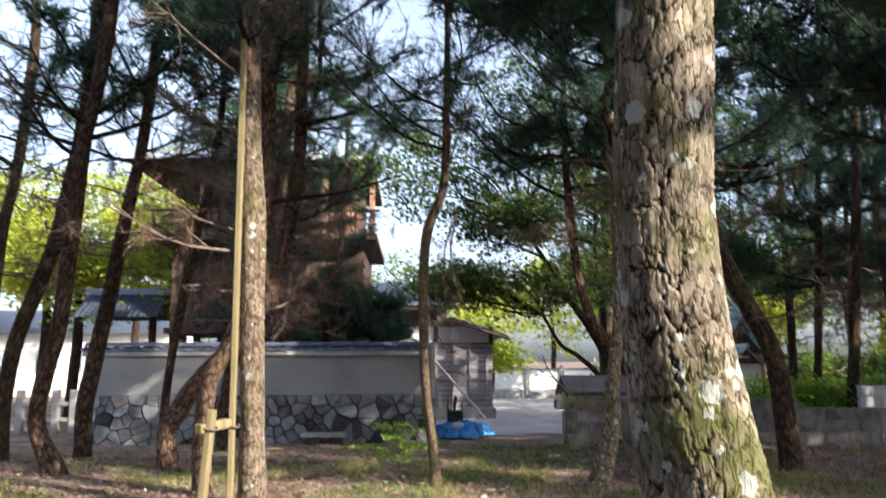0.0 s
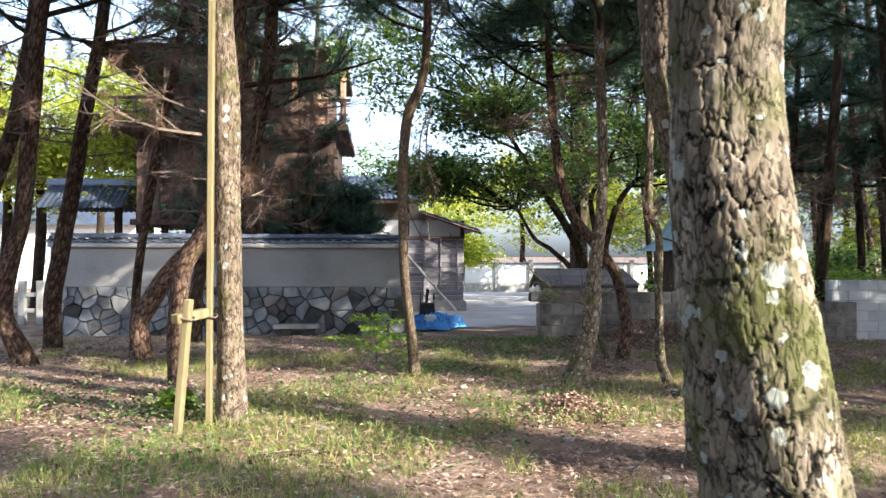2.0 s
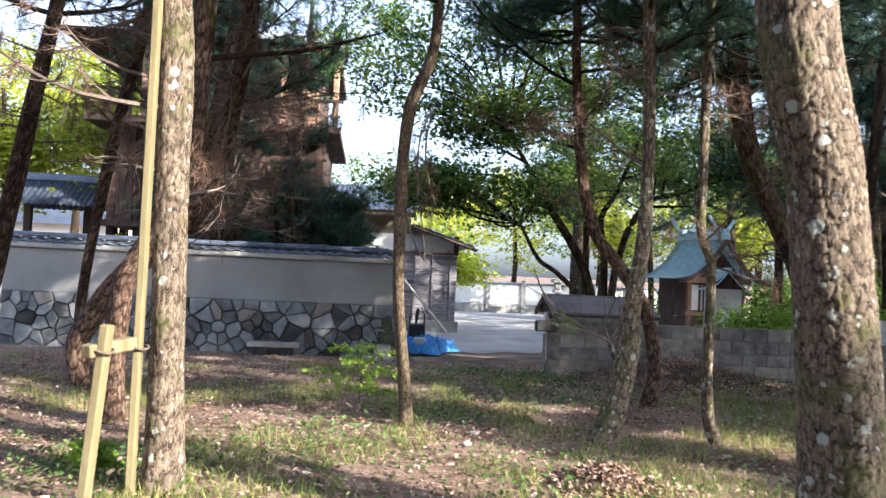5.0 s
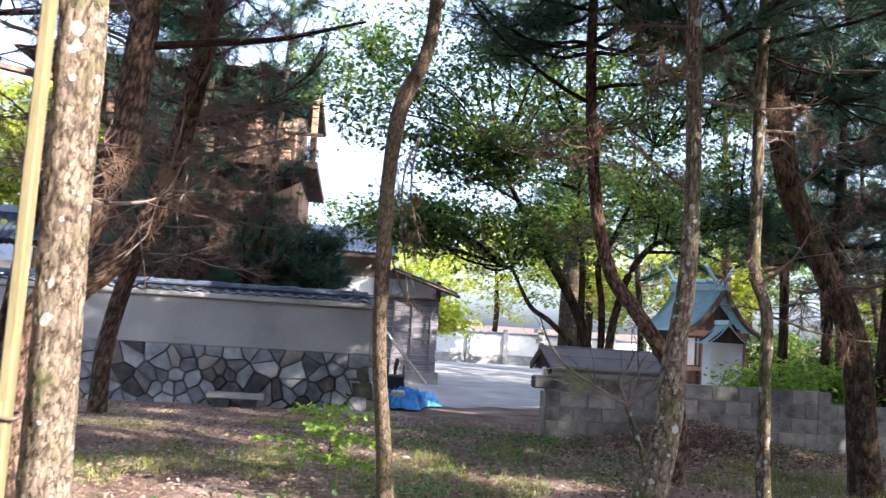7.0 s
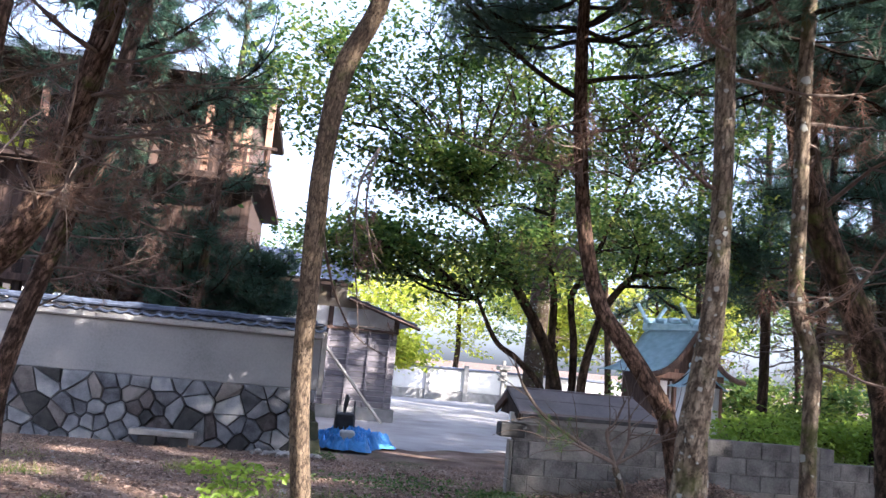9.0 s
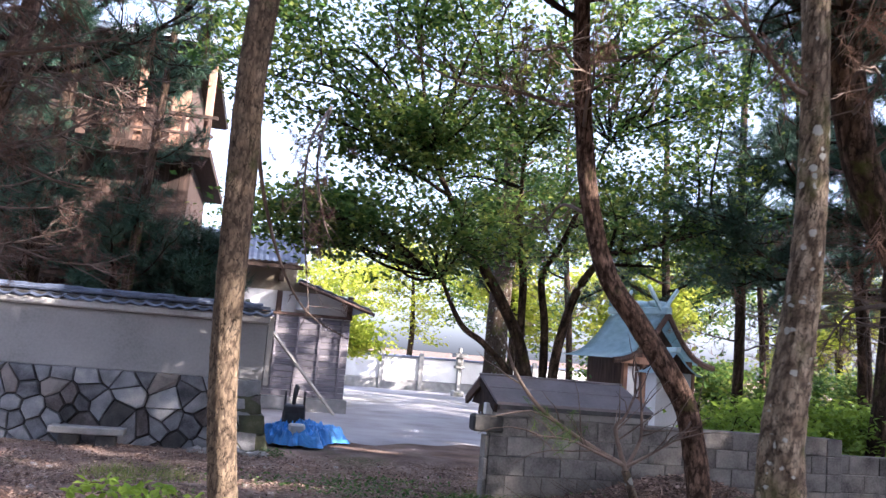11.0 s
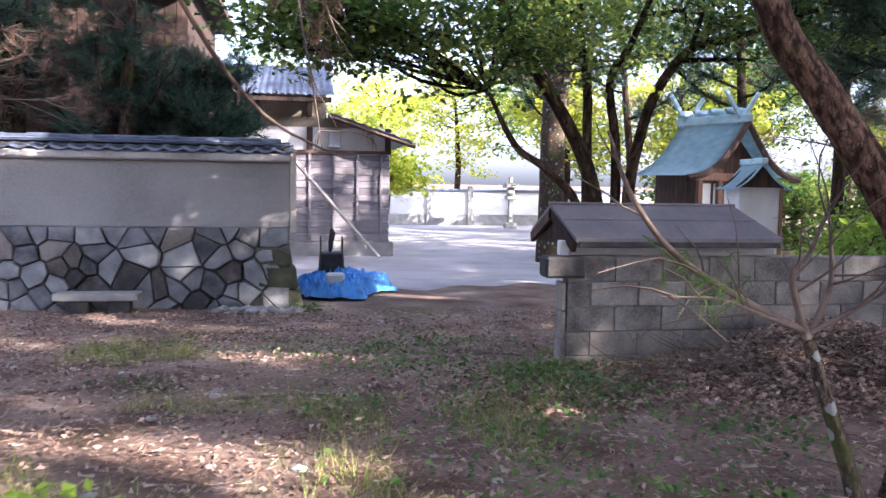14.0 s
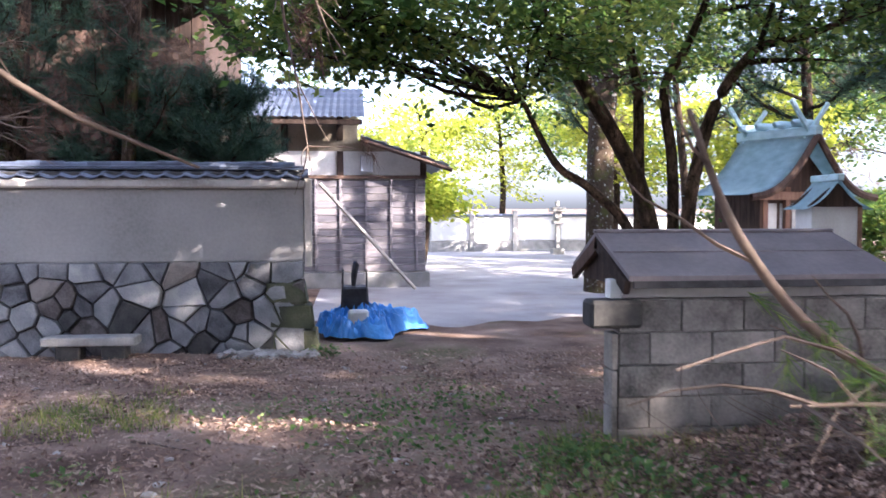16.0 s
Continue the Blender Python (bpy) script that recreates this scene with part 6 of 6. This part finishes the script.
scatter_grass()


def scatter_litter():
    r = np.random.default_rng(78)
    n = 280000
    X = r.uniform(-8, 9, n)
    Y = 1.5 + 19.5 * r.random(n) ** 1.2
    Z = np.array([ground_z(x, y) for x, y in zip(X, Y)]) + r.uniform(0.01, 0.05, n)
    a = r.random(n) * 6.28
    D = np.stack([np.cos(a), np.sin(a), r.normal(size=n) * 0.15], 1) * r.uniform(0.03, 0.09, n)[:, None]
    S = np.stack([-np.sin(a), np.cos(a), r.normal(size=n) * 0.3], 1) * (0.0015 + 0.014 * r.random(n) ** 3)[:, None]
    C = np.stack([X, Y, Z], 1)
    V = np.stack([C - S, C + S, C + D], 1).reshape(-1, 3)
    tagged(part("needle_litter", mesh_np("litter", V, np.arange(n * 3).reshape(-1, 3), LITTER), LITTER), "fallen brown needles and dry leaves", "leaf litter", kind="stuff")
    pieces = []
    bm = bmesh.new()
    bmesh.ops.create_icosphere(bm, subdivisions=1, radius=1)
    ico = np.array([v.co[:] for v in bm.verts])
    tri = np.array([[v.index for v in f.verts] for f in bm.faces])
    bm.free()
    for k in range(900):
        x, y = r.uniform(-6, 7), r.uniform(2.5, 20.5)
        s = 0.012 + 0.03 * r.random() ** 3
        pieces.append((ico * s * [1.2, 1, 0.6] * r.uniform(0.8, 1.2, ico.shape) + [x, y, ground_z(x, y) + s * 0.3], tri))
    for k in range(60):
        x, y = r.uniform(-0.6, 0.6), r.uniform(20.6, 21.1)
        s = r.uniform(0.03, 0.09)
        pieces.append((ico * s * [1.2, 1, 0.7] * r.uniform(0.8, 1.2, ico.shape) + [x, y, ground_z(x, y) + s * 0.4], tri))
    v, f = joined(pieces)
    tagged(part("pebbles", mesh_np("pebbles", v, f, PEBBLE), PEBBLE), "pale pebbles and rubble strewn on the ground", "pebbles", kind="stuff")


scatter_litter()


def debris_heap():
    """Brown brushwood and dry leaves swept up against the block wall."""
    r = np.random.default_rng(81)
    tw = []
    for _ in range(900):
        x, y = 4.6 + r.normal() * 0.95, 14.3 + r.normal() * 0.3
        if y > 14.85:
            continue
        z = ground_z(x, y) + r.uniform(0.01, 0.1)
        a = r.random() * 6.28
        P, R = limb((x, y, z), (math.cos(a), math.sin(a), r.uniform(-0.2, 0.35)), r.uniform(0.12, 0.5), r.uniform(0.002, 0.006), r, 0.4, -0.03, 4)
        P[:, 1] = np.minimum(P[:, 1], 14.95)
        tw.append(sweep(P, R, 3))
    v, f = joined(tw)
    tagged(part("brushwood", mesh_np("brushwood", v, f, TWIG), TWIG), "tangle of dry brown brushwood by the block wall", "brushwood", kind="stuff")
    n = 26000
    X, Y = 4.6 + r.normal(size=n) * 1.25, 14.2 + r.normal(size=n) * 0.45
    Y = np.minimum(Y, 14.93 - 0.12 * r.random(n))
    Z = np.array([ground_z(x, y) for x, y in zip(X, Y)]) + 0.26 * np.exp(-((X - 4.7) / 0.9) ** 2 - ((Y - 14.75) / 0.45) ** 2) * r.uniform(0.7, 1.0, n) + r.uniform(0.0, 0.06, n)
    v, f = leaf_cloud(np.stack([X, Y, Z], 1), 0.05, r, 0.1)
    tagged(part("dry_leaves", mesh_np("dry_leaves", v, f, DRY_LEAF), DRY_LEAF), "heap of reddish-brown dry leaves", "leaves", kind="stuff")


debris_heap()


def loose_leaves():
    """Single dry leaves strewn over the whole floor, in drifts."""
    r = np.random.default_rng(85)
    n = 60000
    X, Y = r.uniform(-6, 7.5, n), 3.0 + 17.5 * r.random(n) ** 0.8
    keep = np.array([noise.noise((x * 0.8, y * 0.8, 9.0)) > r.uniform(-0.45, 0.35) for x, y in zip(X, Y)])
    X, Y = X[keep], Y[keep]
    Z = np.array([ground_z(x, y) for x, y in zip(X, Y)]) + r.uniform(0.015, 0.045, len(X))
    v, f = leaf_cloud(np.stack([X, Y, Z], 1), 0.042, r, 0.1)
    tagged(part("dry_leaves", mesh_np("loose_leaves", v, f, DRY_LEAF), DRY_LEAF), "single dry brown leaves strewn over the floor", "leaves", kind="stuff")


loose_leaves()


def weeds():
    """Low broad-leaved weeds in loose patches."""
    r = np.random.default_rng(83)
    spots = [(-2.0, 8.2, 0.7, 900), (-0.6, 9.0, 0.8, 700), (1.3, 8.2, 0.9, 700), (2.1, 13.6, 0.7, 250), (1.6, 12.2, 0.8, 250), (-3.6, 8.8, 0.9, 600), (0.6, 10.2, 0.5, 500), (2.4, 14.6, 0.3, 700), (0.7, 20.9, 0.25, 200), (3.6, 8.0, 0.9, 500), (-1.8, 6.6, 0.8, 500), (0.2, 6.8, 0.9, 400), (5.8, 14.2, 0.7, 500), (1.0, 16.5, 0.9, 500), (4.3, 14.7, 0.25, 500), (3.85, 14.72, 0.22, 900), (5.3, 14.6, 0.4, 700), (2.2, 14.2, 0.6, 250), (1.9, 13.0, 0.5, 220), (1.5, 15.2, 0.5, 260), (2.6, 13.9, 0.35, 260), (0.9, 13.8, 0.3, 90), (3.1, 12.9, 0.4, 220), (2.0, 16.8, 0.6, 260), (-0.4, 14.6, 0.25, 70), (2.5, 11.9, 0.4, 220)]
    C = []
    for x, y, s, n in spots:
        q = r.normal(size=(n, 2)) * s * 0.6 + [x, y]
        for a, b in q:
            C.append((a, b, ground_z(a, b) + 0.01 + 0.10 * r.random() ** 2))
    v, f = leaf_cloud(np.array(C), 0.055, r, -0.1)
    tagged(part("weeds", mesh_np("weeds", v, f, WEED), WEED), "patches of low green weeds", "weeds", kind="stuff")


weeds()


def fallen_sticks():
    """Loose sticks and root-like branches lying on the floor, each a thing of its own."""
    r = np.random.default_rng(91)
    for k in range(70):
        x, y = r.uniform(-5, 5.5), r.uniform(3.5, 20)
        if abs(x - 0.6) < 0.5 and y < 11:
            continue
        a = r.random() * 6.28
        ln = r.uniform(0.25, 1.1)
        P, R = limb((x, y, 0), (math.cos(a), math.sin(a), 0), ln, r.uniform(0.005, 0.014), r, 0.25, 0, 7)
        P[:, 2] = [ground_z(p[0], p[1]) + 0.02 for p in P]
        v, f = sweep(P, R, 5)
        tagged(part("stick", mesh_np("stick", v, f, TWIG, flat=False), TWIG), "dry fallen stick on the forest floor", "stick", "fallen sticks")
    for x, y, dx, dy in ((1.25, 4.55, 0.9, -0.7), (-1.05, 6.2, 0.55, 0.25), (0.55, 4.2, -0.6, -0.15)):
        v, f = sweep(spline([(x, y, ground_z(x, y) + 0.03, 1), (x + dx * 0.5, y + dy * 0.5, 0.045, 1), (x + dx, y + dy, 0.02, 1)], 12)[:, :3], np.linspace(0.03, 0.012, 12), 7)
        tagged(part("stick", mesh_np("stick", v, f, BARK_GREY, flat=False), BARK_GREY), "thick pale fallen branch on the ground", "stick", "fallen sticks")


fallen_sticks()


def leaf_mound():
    """A small dark heap of cones and leaves in the wood."""
    r = np.random.default_rng(92)
    n = 5200
    X, Y = 1.62 + r.normal(size=n) * 0.26, 8.0 + r.normal(size=n) * 0.24
    Z = 0.17 * np.exp(-((X - 1.62) ** 2 + (Y - 8.0) ** 2) / 0.09) * r.uniform(0.6, 1.05, n) + 0.01
    v, f = leaf_cloud(np.stack([X, Y, Z], 1), 0.045, r, 0.0)
    tagged(part("leaf_heap", mesh_np("leaf_heap", v, f, LITTER), LITTER), "small dark heap of cones and dead leaves", "leaf heap", kind="stuff")


leaf_mound()

# bushes that close the wood beyond the shrine
for k in range(13):
    x, y = 10.5 + k * 1.35, 30 + 3.5 * math.sin((k + 13) * 1.9)
    leafy_tree("shrub", (x, y, -0.5), [[(x, y, -0.6, 0.05), (x, y, 0.5, 0.04), (x + 0.1, y, 1.4, 0.02)]], [(x, y, 0.5, 1.2, 0.8, 0.9), (x + 0.4, y, 1.3, 0.9, 0.6, 0.7)], 1800, 0.2, LEAF, "green bushes closing the far side of the wood", 313 + k, 50, spread=0.4, limbs=6, category="shrub")
